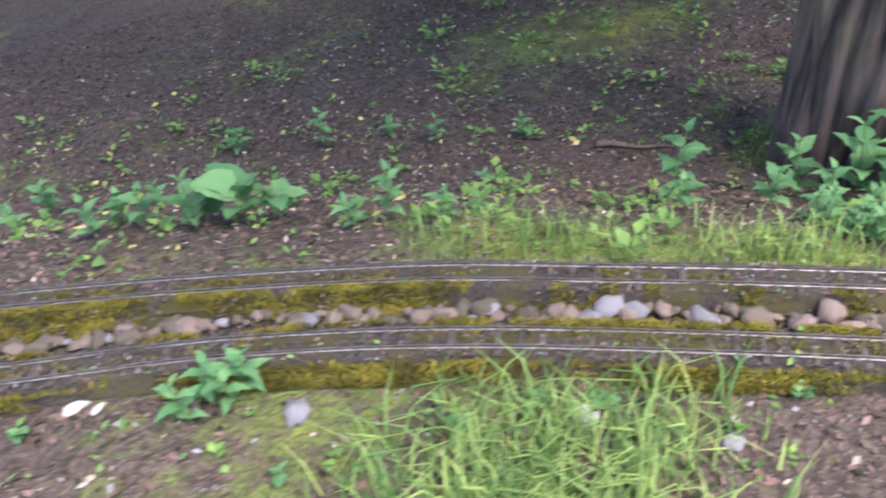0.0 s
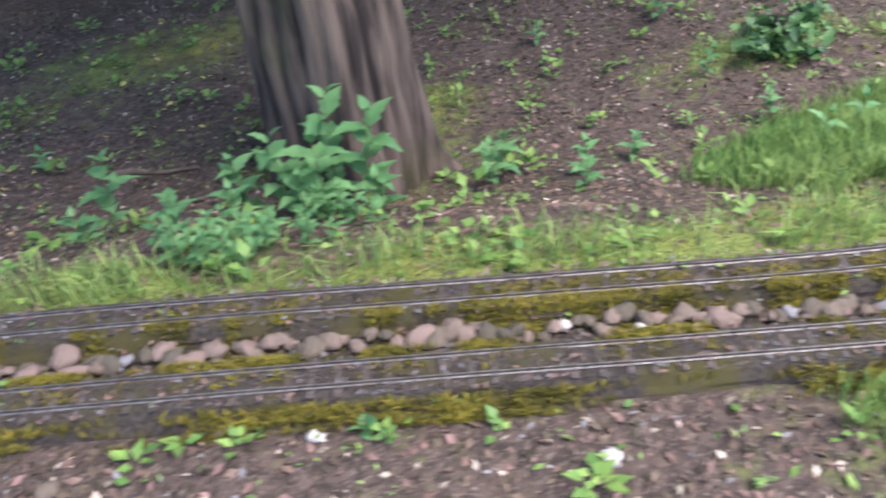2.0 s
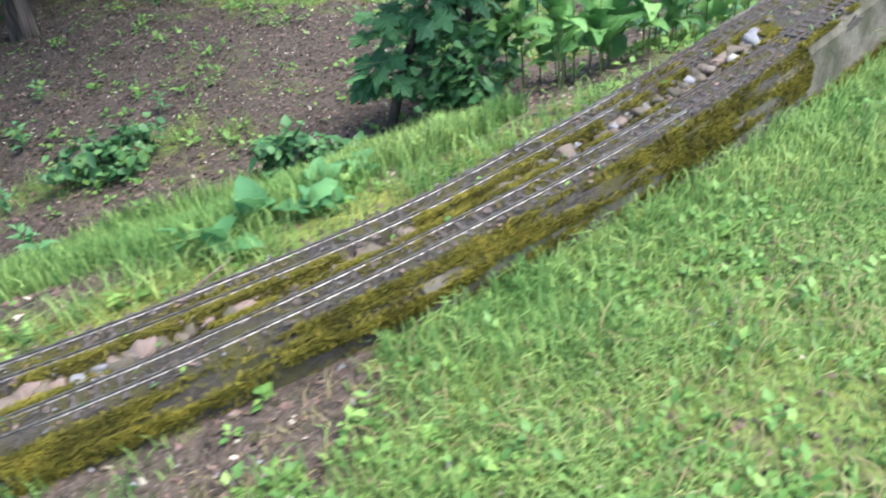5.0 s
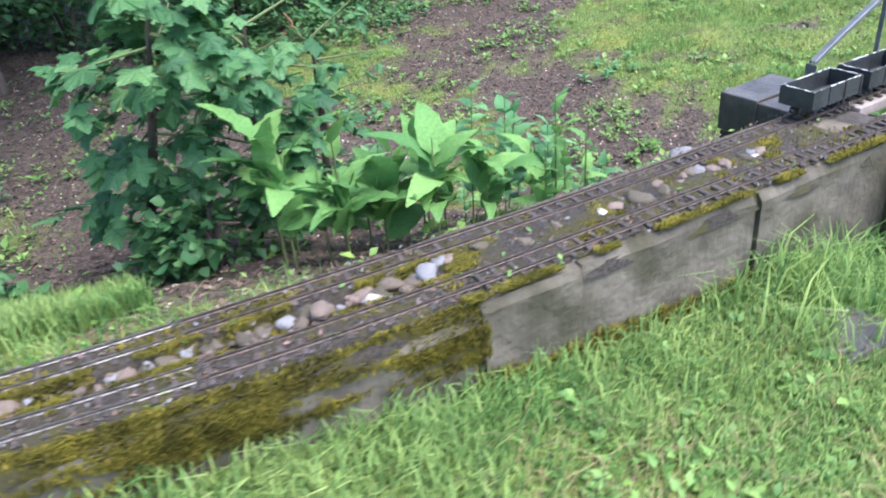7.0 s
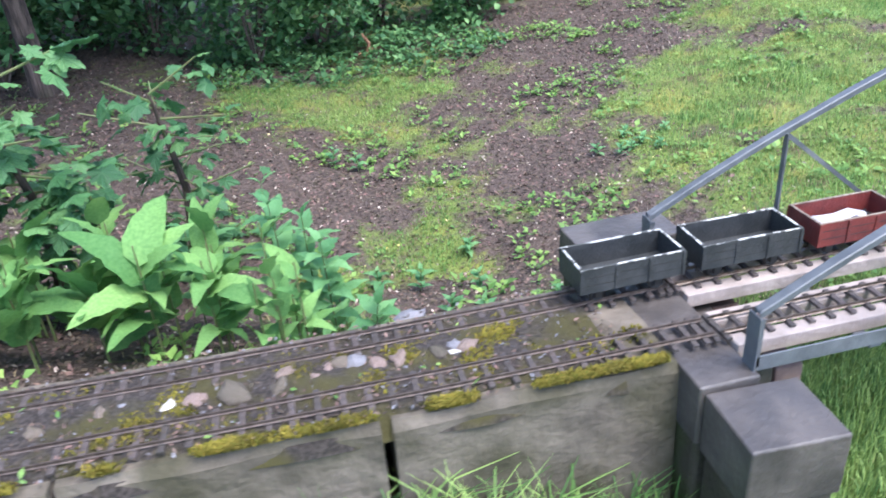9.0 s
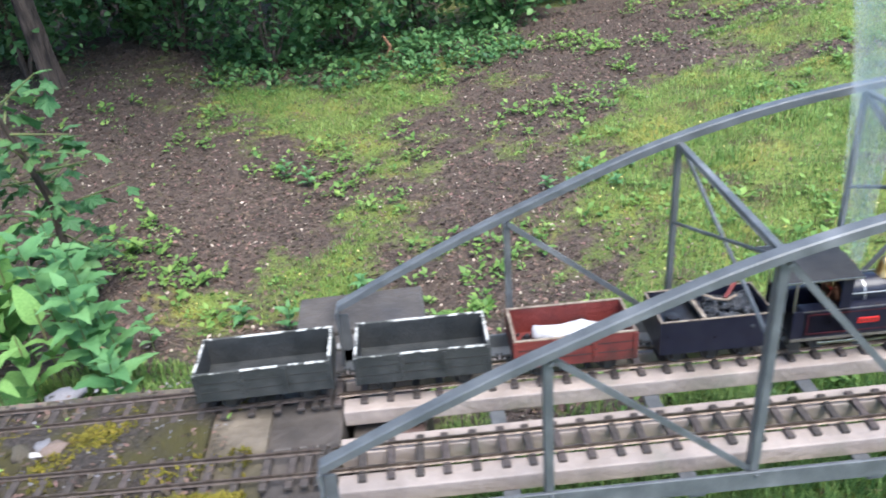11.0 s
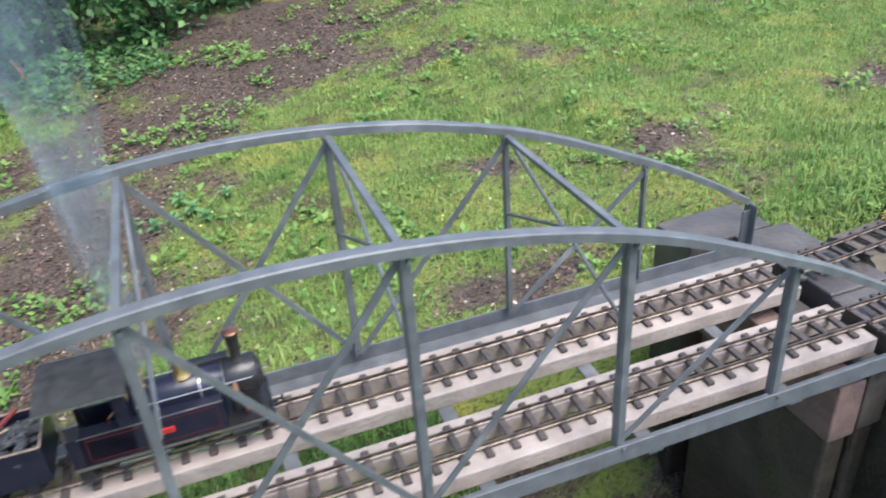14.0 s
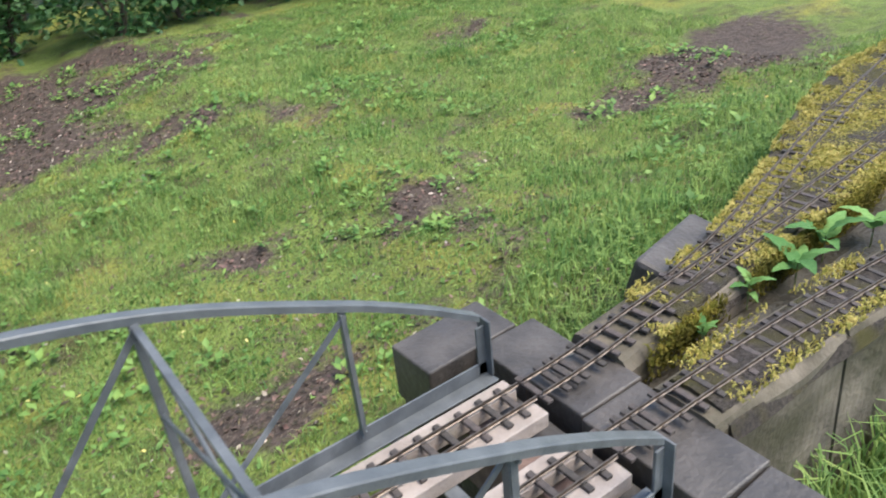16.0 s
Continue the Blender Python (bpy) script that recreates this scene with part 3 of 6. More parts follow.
for y, side in ((Y_NEAR, 1), (Y_FAR, -1)):
    bm = B()
    rings = [[bm.verts.new((p[0], y + u, p[1] + v)) for u, v in CHANNEL] for p in arch_xy]
    for a, b in zip(rings, rings[1:]):
        for k in range(len(CHANNEL)):
            bm.faces.new((a[k], a[(k + 1) % len(CHANNEL)], b[(k + 1) % len(CHANNEL)], b[k]))
    bmesh.ops.recalc_face_normals(bm, faces=bm.faces)
    part("top_chord", bm, STEEL_PAINT, bridge)
    bm = B()
    box(bm, (mid, y, -0.009), (X1 - X0, 0.004, 0.032), 0.001)
    box(bm, (mid, y + side * 0.016, -0.023), (X1 - X0, 0.030, 0.004), 0.001)
    part("bottom_chord", bm, STEEL_PAINT, bridge)
    for x in (X0 + 0.002, X1 - 0.002):
        bm = box(B(), (x, y, 0.040), (0.004, 0.036, 0.120), 0.001)
        box(bm, (x + (0.010 if x < 1 else -0.010), y + side * 0.0, 0.034), (0.020, 0.004, 0.104), 0.001)
        part("end_plate", bm, STEEL_PAINT, bridge)
    for x, z in zip(POSTS, [top + 0.012 for top in TOPS]):
        bm = box(B(), (x, y + side * 0.004, (z - 0.012) / 2), (0.0115, 0.003, z - 0.012))
        box(bm, (x - 0.006, y + side * 0.011, (z - 0.012) / 2), (0.003, 0.013, z - 0.014))
        part("post", bm, STEEL_PAINT, bridge)
        for zz in (0.002, z - 0.022):
            part("bolt", rod(B(), (x + 0.002, y - side * 0.006, zz), (x + 0.002, y + side * 0.010, zz), 0.003, 0.003, 6), STEEL_PAINT, bridge)
    for i, j in ((0, 1), (1, 2), (2, 3), (3, 2), (4, 3), (5, 4)):
        dy = 0.007 if i < 3 else 0.012
        bm = bar(B(), [(POSTS[i], y + side * dy, TOPS[i] - 0.006), (POSTS[j], y + side * dy, 0.002)], 0.003, 0.0095)
        part("diagonal", bm, STEEL_PAINT, bridge)
for k in range(1, 5):
    x, z = POSTS[k], TOPS[k] - 0.002
    part("cross_beam", bar(B(), [(x, Y_NEAR + 0.01, z), (x, Y_FAR - 0.01, z)], 0.010, 0.007), STEEL_PAINT, bridge)
    part("stay_rod", rod(B(), (x + 0.004, Y_FAR - 0.012, z - 0.006), (x + 0.004, Y_NEAR + 0.012, z * 0.60), 0.0032, None, 8), STEEL_PAINT, bridge)
    part("stay_rod", rod(B(), (x - 0.004, Y_FAR - 0.012, z * 0.60), (x - 0.004, Y_NEAR + 0.012, z - 0.006), 0.0032, None, 8), STEEL_PAINT, bridge)
for k in range(8):
    x = 0.25 + 0.2665 * k - 0.0
    if x > X1:
        continue
    part("cross_member", box(B(), (x, 0.2025, -0.032), (0.026, 0.40, 0.006), 0.001), STEEL_PAINT, bridge)
for yc in (0.106, 0.288):
    for s in (-1, 1):
        bm = B()
        for xa, xb in ((X0 + 0.01, X1 - 0.012),):
            box(bm, ((xa + xb) / 2, yc + s * 0.0405, -0.014), (xb - xa, 0.037, 0.030), 0.002)
        part("timber", bm, PLANK, bridge, "pale bleached wooden bearer")


# ---- train ----
RAIL_TOP = 0.0157


def wheel(parent, x, y, r):
    w = part("wheel", lathe(B(), ((r * 0.86, -0.004), (r * 1.12, -0.003), (r * 1.12, -0.0015), (r, -0.001), (r * 0.97, 0.005), (r * 0.86, 0.005), (r * 0.84, 0.003), (r * 0.3, 0.003), (r * 0.28, 0.006), (0.002, 0.006)), 20, pose(x, y, r, 90 if y < 0 else -90)), BLACK_MATT, parent, "", True)
    return w


def open_box(bm, l, w, z0, z1, t=0.004):
    box(bm, (0, 0, (z0 + z1) / 2), (l, w, z1 - z0))
    top = max(bm.faces, key=lambda f: f.calc_center_median().z)
    bmesh.ops.inset_region(bm, faces=[top], thickness=t, use_even_offset=True)
    inner = bmesh.ops.extrude_discrete_faces(bm, faces=[top])["faces"][0]
    bmesh.ops.translate(bm, vec=(0, 0, z0 + t - z1), verts=list(inner.verts))
    return bm


def rim(bm, l, w, z, t=0.0045, h=0.002):
    for s in (-1, 1):
        box(bm, (0, s * (w - t) / 2, z), (l + 0.001, t, h))
        box(bm, (s * (l - t) / 2, 0, z), (t, w - 2 * t, h))
    return bm


def coupling(parent, x, sgn):
    bm = rod(B(), (x, 0, 0.026), (x + sgn * 0.014, 0, 0.026), 0.0022)
    lathe(bm, ((0.0055, 0), (0.0065, 0.002), (0.0055, 0.004)), 14, pose(x + sgn * 0.014, 0, 0.026, 0, 90 * sgn, 0))
    box(bm, (x + sgn * 0.004, 0, 0.02), (0.008, 0.012, 0.006), 0.001)
    part("coupling", bm, BLACK_MATT, parent)


def underframe(th, l, w, wheels, r=0.0165):
    part("chassis", box(box(B(), (0, 0.019, 0.02), (l - 0.014, 0.004, 0.014), 0.001), (0, -0.019, 0.02), (l - 0.014, 0.004, 0.014), 0.001), BLACK_MATT, th)
    for x in wheels:
        for s in (-1, 1):
            bm = box(B(), (x, s * 0.034, 0.017), (0.016, 0.006, 0.016), 0.002)
            box(bm, (x, s * 0.034, 0.026), (0.032, 0.005, 0.004), 0.001)
            part("axle_box", bm, BLACK_MATT, th)
    for x in wheels:
        part("axle", rod(B(), (x, -0.022, r), (x, 0.022, r), 0.003), BLACK_MATT, th)
        for s in (-1, 1):
            wheel(th, x, s * 0.0255, r)
    coupling(th, l / 2, 1)
    coupling(th, -l / 2, -1)


def lumps(n, lx, ly, z, size, seed, heap=0.0):
    """A heap of broken lumps as one mesh."""
    r = random.Random(seed)
    bm = B()
    for _ in range(n):
        x, y = r.uniform(-lx, lx), r.uniform(-ly, ly)
        s = size * r.uniform(0.6, 1.3)
        made = bmesh.ops.create_icosphere(bm, subdivisions=1, radius=s)["verts"]
        for v in made:
            v.co *= r.uniform(0.72, 1.2)
        zz = z + heap * (1 - max(abs(x) / lx, abs(y) / ly)) + r.uniform(-0.003, 0.003)
        bmesh.ops.transform(bm, matrix=pose(x, y, zz, r.uniform(0, 360), r.uniform(0, 360), r.uniform(0, 360)) @ Matrix.Diagonal((1.2, 0.9, 0.7, 1)), verts=made)
    return bm


def locomotive():
    th = thing("steam_locomotive", "navy and black model steam locomotive with brass dome and red nameplate", "locomotive", group="model train")
    # frame and running plate
    part("running_plate", box(B(), (0.0, 0, 0.0375), (0.292, 0.104, 0.004), 0.001), BLACK, th)
    for s in (-1, 1):
        part("plate_edge", box(B(), (0.0, s * 0.0525, 0.0372), (0.292, 0.001, 0.005)), BRIGHT, th, "bright steel edging strip")
    part("frame", box(box(B(), (0, 0.017, 0.024), (0.25, 0.004, 0.024), 0.001), (0, -0.017, 0.024), (0.25, 0.004, 0.024), 0.001), BLACK_MATT, th)
    bm = box(B(), (0.144, 0, 0.03), (0.006, 0.1, 0.022), 0.001)
    part("buffer_beam", bm, BLACK, th)
    # side tanks with lining and plate
    for s in (-1, 1):
        tank = part("side_tank", box(B(), (-0.028, s * 0.0375, 0.0655), (0.206, 0.027, 0.052), 0.0025), NAVY, th, "navy side tank with crimson lining")
        bm = B()
        y = s * 0.0512
        for zz in (0.047, 0.085):
            box(bm, (-0.028, y, zz), (0.186, 0.0008, 0.0016))
        for xx in (-0.121, 0.065):
            box(bm, (xx, y, 0.066), (0.0016, 0.0008, 0.0395))
        part("lining", bm, LINING, tank)
        part("nameplate", box(B(), (-0.018, s * 0.0518, 0.0665), (0.036, 0.002, 0.0105), 0.0006), RED, tank, "bright red nameplate")
        bm = B()
        for k in range(7):
            box(bm, (-0.0315 + 0.0045 * k, s * 0.0529, 0.0665), (0.0026, 0.0006, 0.005))
        part("lettering", bm, WAGON_RED, tank)
        part("tank_edge", box(B(), (-0.028, s * 0.0505, 0.0922), (0.206, 0.0016, 0.0016)), BRIGHT, tank)
    # boiler
    along = lambda x: pose(x, 0, 0.094, 0, 90, 0)
    part("boiler", lathe(B(), ((0.027, 0), (0.029, 0.002), (0.029, 0.138), (0.027, 0.14)), 28, along(-0.052)), NAVY, th, "", True)
    part("smokebox", lathe(B(), ((0.030, 0), (0.031, 0.002), (0.031, 0.048), (0.029, 0.051), (0.026, 0.052)), 28, along(0.084)), BLACK, th, "", True)
    part("saddle", box(B(), (0.108, 0, 0.056), (0.044, 0.042, 0.036), 0.003), BLACK, th)
    door = part("smokebox_door", lathe(B(), ((0.0235, 0), (0.0235, 0.002), (0.016, 0.0055), (0.004, 0.007)), 24, along(0.136)), BLACK, th, "", True)
    part("door_handle", box(rod(B(), (0.143, 0, 0.094), (0.150, 0, 0.094), 0.0015), (0.149, 0, 0.094), (0.0015, 0.002, 0.014)), BRIGHT, door)
    for x in (-0.018, 0.046, 0.083):
        part("boiler_band", lathe(B(), ((0.0296, 0), (0.0298, 0.0005), (0.0298, 0.0025), (0.0296, 0.003)), 28, along(x)), BRIGHT, th, "bright steel boiler band", True)
    part("dome", lathe(B(), ((0.016, 0), (0.0145, 0.004), (0.0115, 0.008), (0.0112, 0.022), (0.0095, 0.030), (0.006, 0.035), (0.0025, 0.0365), (0.0025, 0.041), (0.001, 0.042)), 22, pose(0.026, 0, 0.118)), BRASS, th, "polished brass steam dome", True)
    part("safety_valve", lathe(B(), ((0.011, 0), (0.0085, 0.004), (0.0065, 0.008), (0.0065, 0.022), (0.0085, 0.025), (0.0085, 0.028), (0.004, 0.029), (0.003, 0.036), (0.001, 0.037)), 18, pose(-0.034, 0, 0.118)), BRASS, th, "brass safety valve casing", True)
    chim = part("chimney", lathe(B(), ((0.0145, 0), (0.0105, 0.005), (0.0088, 0.012), (0.0098, 0.050), (0.0115, 0.051), (0.0115, 0.056), (0.0085, 0.056), (0.0075, 0.040)), 20, pose(0.108, 0, 0.120)), BLACK_MATT, th, "", True)
    part("chimney_cap", lathe(B(), ((0.0112, 0), (0.0122, 0.001), (0.0122, 0.003), (0.0108, 0.004)), 20, pose(0.108, 0, 0.1735)), COPPER, chim, "copper chimney cap", True)
    part("steam_pipe", tube(B(), ((0.096, -0.030, 0.104), (0.098, -0.036, 0.092), (0.104, -0.038, 0.07), (0.108, -0.038, 0.052)), 0.0042), COPPER, th, "copper steam pipe")
    part("handrail", rod(B(), (-0.045, -0.0335, 0.108), (0.125, -0.0335, 0.108), 0.0011), BRIGHT, th)
    part("handrail", rod(B(), (-0.045, 0.0335, 0.108), (0.125, 0.0335, 0.108), 0.0011), BRIGHT, th)
    bm = box(B(), (0.066, 0.018, 0.122), (0.06, 0.016, 0.012), 0.002)
    part("oil_box", bm, BLACK, th)
    # cab
    cab = part("cab_front", box(B(), (-0.054, 0, 0.101), (0.003, 0.1, 0.122), 0.0006), NAVY, th)
    for s in (-1, 1):
        part("spectacle_ring", lathe(B(), ((0.009, 0), (0.009, 0.0015), (0.007, 0.0015)), 18, pose(-0.0515, s * 0.036, 0.137, 0, 90, 0)), BRASS, cab)
        bm = box(B(), (-0.101, s * 0.0495, 0.066), (0.092, 0.003, 0.054), 0.0006)
        box(bm, (-0.0625, s * 0.0495, 0.121), (0.018, 0.003, 0.072), 0.0006)
        part("cab_side", bm, NAVY, th)
        part("cab_pillar", rod(B(), (-0.146, s * 0.048, 0.09), (-0.146, s * 0.048, 0.160), 0.0018), BRIGHT, th)
    bm = B()
    rows = []
    for k in range(9):
        u = -1 + k / 4
        rows.append([(x, u * 0.063, 0.1665 - 0.0075 * u * u) for x in (-0.170, -0.046)])
    vs = [[(bm.verts.new(p), bm.verts.new((p[0], p[1], p[2] - 0.003))) for p in r] for r in rows]
    for a, b in zip(vs, vs[1:]):
        bm.faces.new((a[0][0], a[1][0], b[1][0], b[0][0]))
        bm.faces.new((a[0][1], b[0][1], b[1][1], a[1][1]))
        bm.faces.new((a[0][0], b[0][0], b[0][1], a[0][1]))
        bm.faces.new((a[1][0], a[1][1], b[1][1], b[1][0]))
    for r in (vs[0], vs[-1]):
        bm.faces.new((r[0][0], r[0][1], r[1][1], r[1][0]))
    bmesh.ops.recalc_face_normals(bm, faces=bm.faces)
    part("cab_roof", bm, BLACK_MATT, th, "matt black curved cab roof")
    for s in (-1, 1):
        part("roof_edge", box(B(), (-0.108, s * 0.0632, 0.1577), (0.124, 0.001, 0.003)), BRIGHT, th)
    part("backhead", lathe(B(), ((0.028, 0), (0.028, 0.006), (0.025, 0.008)), 22, pose(-0.056, 0, 0.094, 0, -90, 0)), COPPER, th)
    bm = B()
    for y, z in ((-0.012, 0.118), (0.010, 0.121), (0.0, 0.105)):
        lathe(bm, ((0.006, 0), (0.006, 0.003), (0.004, 0.004)), 14, pose(-0.064, y, z, 0, -90, 0))
    part("gauge", bm, BRASS, th, "small brass cab gauges")
    part("pipework", tube(tube(B(), ((-0.066, -0.02, 0.115), (-0.085, -0.03, 0.10), (-0.085, -0.03, 0.06)), 0.0016), ((-0.066, 0.015, 0.11), (-0.08, 0.03, 0.1), (-0.08, 0.03, 0.06)), 0.0016), COPPER, th)
    part("regulator", rod(B(), (-0.068, 0, 0.108), (-0.072, -0.02, 0.113), 0.0014), RED, th, "red regulator handle")
    part("cab_floor", box(B(), (-0.1, 0, 0.042), (0.09, 0.094, 0.004)), BLACK_MATT, th)
    # running gear
    for x in (-0.085, -0.015, 0.055):
        part("axle", rod(B(), (x, -0.022, 0.0185), (x, 0.022, 0.0185), 0.003), BLACK_MATT, th)
        for s in (-1, 1):
            wheel(th, x, s * 0.0255, 0.0185)
    for s in (-1, 1):
        part("cylinder", box(rod(B(), (0.078, s * 0.043, 0.024), (0.118, s * 0.043, 0.024), 0.011, None, 16), (0.098, s * 0.043, 0.034), (0.036, 0.016, 0.010), 0.001), BLACK, th)
        part("coupling_rod", box(B(), (-0.015, s * 0.0365, 0.0155), (0.15, 0.003, 0.0055), 0.001), BRIGHT, th, "bright steel coupling rod")
        part("connecting_rod", bar(B(), ((0.078, s * 0.042, 0.023), (-0.015, s * 0.041, 0.016)), 0.003, 0.005), BRIGHT, th)
        part("crosshead", box(B(), (0.064, s * 0.042, 0.026), (0.014, 0.007, 0.010), 0.001), BRIGHT, th)
        part("reversing_link", bar(B(), ((0.02, s * 0.047, 0.040), (0.035, s * 0.047, 0.018)), 0.003, 0.007), BLACK_MATT, th)
        part("lamp_iron", rod(B(), (0.143, s * 0.032, 0.04), (0.143, s * 0.032, 0.055), 0.0012), BLACK, th)
        part("footstep", box(box(B(), (-0.135, s * 0.047, 0.024), (0.02, 0.002, 0.024)), (-0.135, s * 0.05, 0.013), (0.02, 0.01, 0.0015)), BLACK_MATT, th)
    coupling(th, 0.147, 1)
    coupling(th, -0.147, -1)
    return th


def tender():
    th = thing("tender", "dark navy model tender loaded with coal and fire irons", "tender", group="model train")
    part("body", open_box(B(), 0.19, 0.1, 0.032, 0.096, 0.003), NAVY, th)
    part("rim", rim(B(), 0.19, 0.1, 0.0968, 0.003, 0.0016), EDGE, th, "pale worn metal rim")
    part("tank_deck", box(B(), (-0.055, 0, 0.078), (0.072, 0.093, 0.004)), BLACK, th)
    part("bulkhead", box(B(), (-0.018, 0, 0.082), (0.003, 0.093, 0.02)), BLACK, th)
    part("timber_bar", box(B(), (-0.022, 0.0, 0.094), (0.007, 0.088, 0.006), 0.001, Matrix.Rotation(0.05, 4, "Z")), EDGE, th, "varnished wooden bar")
    part("coal_load", lumps_at(0.036, 150), COAL, th, "heap of glossy black coal")
    part("filler_cap", lathe(B(), ((0.011, 0), (0.012, 0.004), (0.011, 0.008), (0.003, 0.009)), 18, pose(-0.066, -0.018, 0.08)), BLACK, th)
    part("fire_iron", tube(B(), ((-0.082, -0.014, 0.099), (-0.045, 0.014, 0.103), (-0.01, 0.02, 0.104), (0.012, 0.0, 0.103), (0.03, -0.008, 0.103), (0.05, 0.004, 0.103)), 0.0022), EDGE, th, "bent pale metal fire iron")
    part("shovel_handle", bar(B(), ((0.028, -0.004, 0.104), (0.060, 0.034, 0.112)), 0.006, 0.004), WAGON_RED, th, "red-brown wooden handle")
    underframe(th, 0.19, 0.1, (-0.06, 0.0, 0.06))
    return th


def lumps_at(x, n):
    bm = lumps(n, 0.05, 0.042, 0.076, 0.0075, 5, 0.016)
    bmesh.ops.translate(bm, vec=(x, 0, 0), verts=bm.verts)
    return bm


def wagon(label, material, edge, l, h, load):
    th = thing("open_wagon", label, "wagon", group="model train")
    part("body", open_box(B(), l, 0.104, 0.034, h, 0.004), material, th)
    for s in (-1, 1):
        for x in (-l * 0.16, l * 0.16, -l * 0.49, l * 0.49):
            part("strap", box(B(), (x, s * 0.0532, (0.034 + h) / 2), (0.007, 0.003, h - 0.036), 0.0006), material, th)
        for z in (0.052, 0.07):
            part("plank_seam", box(B(), (0, s * 0.0522, z), (l, 0.0008, 0.0012)), BLACK_MATT, th)
    part("rim", rim(B(), l, 0.104, h + 0.0008, 0.0045, 0.0018), edge, th, "chipped pale top edge")
    for s in (-1, 1):
        for x in (-l * 0.16, l * 0.16):
            for z in (0.046, 0.062, h - 0.01):
                part("rivet", rod(B(), (x, s * 0.053, z), (x, s * 0.0555, z), 0.0014, None, 6), BLACK_MATT, th)
    underframe(th, l, 0.104, (-l * 0.29, l * 0.29))
    return th


def on_track(th, front, half):
    x = front - half
    y, y2 = float(y_far(x - 0.02)), float(y_far(x + 0.02))
    th.matrix_basis = pose(x, y, RAIL_TOP, 0, 0, math.degrees(math.atan2(y2 - y, 0.04)))


FRONT = 1.045
on_track(locomotive(), FRONT, 0.147)
on_track(tender(), FRONT - 0.325, 0.095)
red_wagon = wagon("worn red open wagon carrying a white cloth and coal", WAGON_RED, EDGE, 0.205, 0.088, True)
on_track(red_wagon, FRONT - 0.555, 0.1025)
on_track(wagon("chipped black open wagon, empty", WAGON_GREY, CHIPPED, 0.225, 0.088, False), FRONT - 0.80, 0.1125)
on_track(wagon("chipped dark grey open wagon, empty", WAGON_GREY, CHIPPED, 0.225, 0.088, False), FRONT - 1.065, 0.1125)

def steam_material():
    """Thin drifting steam: mostly clear, with soft upright wisps of white."""
    m = bpy.data.materials.new("drifting_steam")
    m.use_nodes = True
    nt = m.node_tree
    nt.nodes.remove(nt.nodes["Principled BSDF"])
    tc = nt.nodes.new("ShaderNodeTexCoord")
    mp = nt.nodes.new("ShaderNodeMapping")
    mp.inputs["Scale"].default_value = (6, 6, 2.2)
    nt.links.new(tc.outputs["Object"], mp.inputs["Vector"])
    n = nt.nodes.new("ShaderNodeTexNoise")
    n.inputs["Scale"].default_value, n.inputs["Detail"].default_value = 1.6, 3
    nt.links.new(mp.outputs["Vector"], n.inputs["Vector"])
    r = nt.nodes.new("ShaderNodeMapRange")
    r.inputs["From Min"].default_value, r.inputs["From Max"].default_value = 0.28, 0.72
    r.inputs["To Min"].default_value, r.inputs["To Max"].default_value = 0.03, 0.17
    nt.links.new(n.outputs["Fac"], r.inputs["Value"])
    clear, white, both = nt.nodes.new("ShaderNodeBsdfTransparent"), nt.nodes.new("ShaderNodeBsdfTranslucent"), nt.nodes.new("ShaderNodeMixShader")
    white.inputs["Color"].default_value = (0.80, 0.84, 0.88, 1)
    nt.links.new(r.outputs["Result"], both.inputs["Fac"])
    nt.links.new(clear.outputs["BSDF"], both.inputs[1])
    nt.links.new(white.outputs["BSDF"], both.inputs[2])
    nt.links.new(both.outputs["Shader"], nt.nodes["Material Output"].inputs["Surface"])
    return m


def steam_plume(x, y, z, height=1.5):
    """Nested, uneven sheaths of steam that widen as they rise."""
    verts, faces = [], []
    rings, sides = 40, 36
    for shell in range(3):
        start = len(verts)
        for i in range(rings):
            u = i / (rings - 1)
            rad = (0.012 + 0.105 * u ** 0.8) * (1.0 - 0.28 * shell)
            cx, cy = -0.05 * u + 0.012 * math.sin(6 * u + shell), 0.03 * math.sin(4 * u)
            for k in range(sides):
                a = 2 * math.pi * k / sides
                w = 1 + 0.35 * noise.noise(Vector((math.cos(a) * 1.4 + shell * 7, math.sin(a) * 1.4, u * 7)))
                verts.append((cx + rad * w * math.cos(a), cy + rad * w * math.sin(a), height * u))
        for i in range(rings - 1):
            for k in range(sides):
                p, q = start + i * sides + k, start + i * sides + (k + 1) % sides
                faces.append((p, q, q + sides, p + sides))
    ob = sheet("steam_plume", verts, faces, steam_material(), None, True)
    ob.matrix_basis = pose(x, y, z)
    tagged(ob, "thin white steam rising from the locomotive's safety valve", "steam")


steam_plume(FRONT - 0.147 - 0.034, float(y_far(FRONT - 0.18)), RAIL_TOP + 0.150)

# load of the red wagon
bx, by, bz = red_wagon.matrix_basis.translation
bm = lathe(B(), ((0.004, 0), (0.014, 0.004), (0.017, 0.02), (0.015, 0.05), (0.018, 0.09), (0.015, 0.118), (0.006, 0.124)), 14, pose(-0.062, 0.012, 0, 0, 90, 0))
for v in bm.verts:
    v.co.z *= 0.8
    v.co += Vector((0, 0.004 * math.sin(v.co.x * 90), 0.003 * math.sin(v.co.x * 140 + v.co.y * 200)))
cloth = part("white_cloth", bm, CLOTH, None, "rolled white cloth lying in the red wagon", True)
cloth.matrix_basis = pose(bx, by + 0.008, bz + 0.0515)
tagged(cloth, category="cloth")
bm = lumps(90, 0.085, 0.040, 0, 0.0065, 9, 0.004)
coal = part("coal_pile", bm, COAL, None, "thin layer of coal in the red wagon")
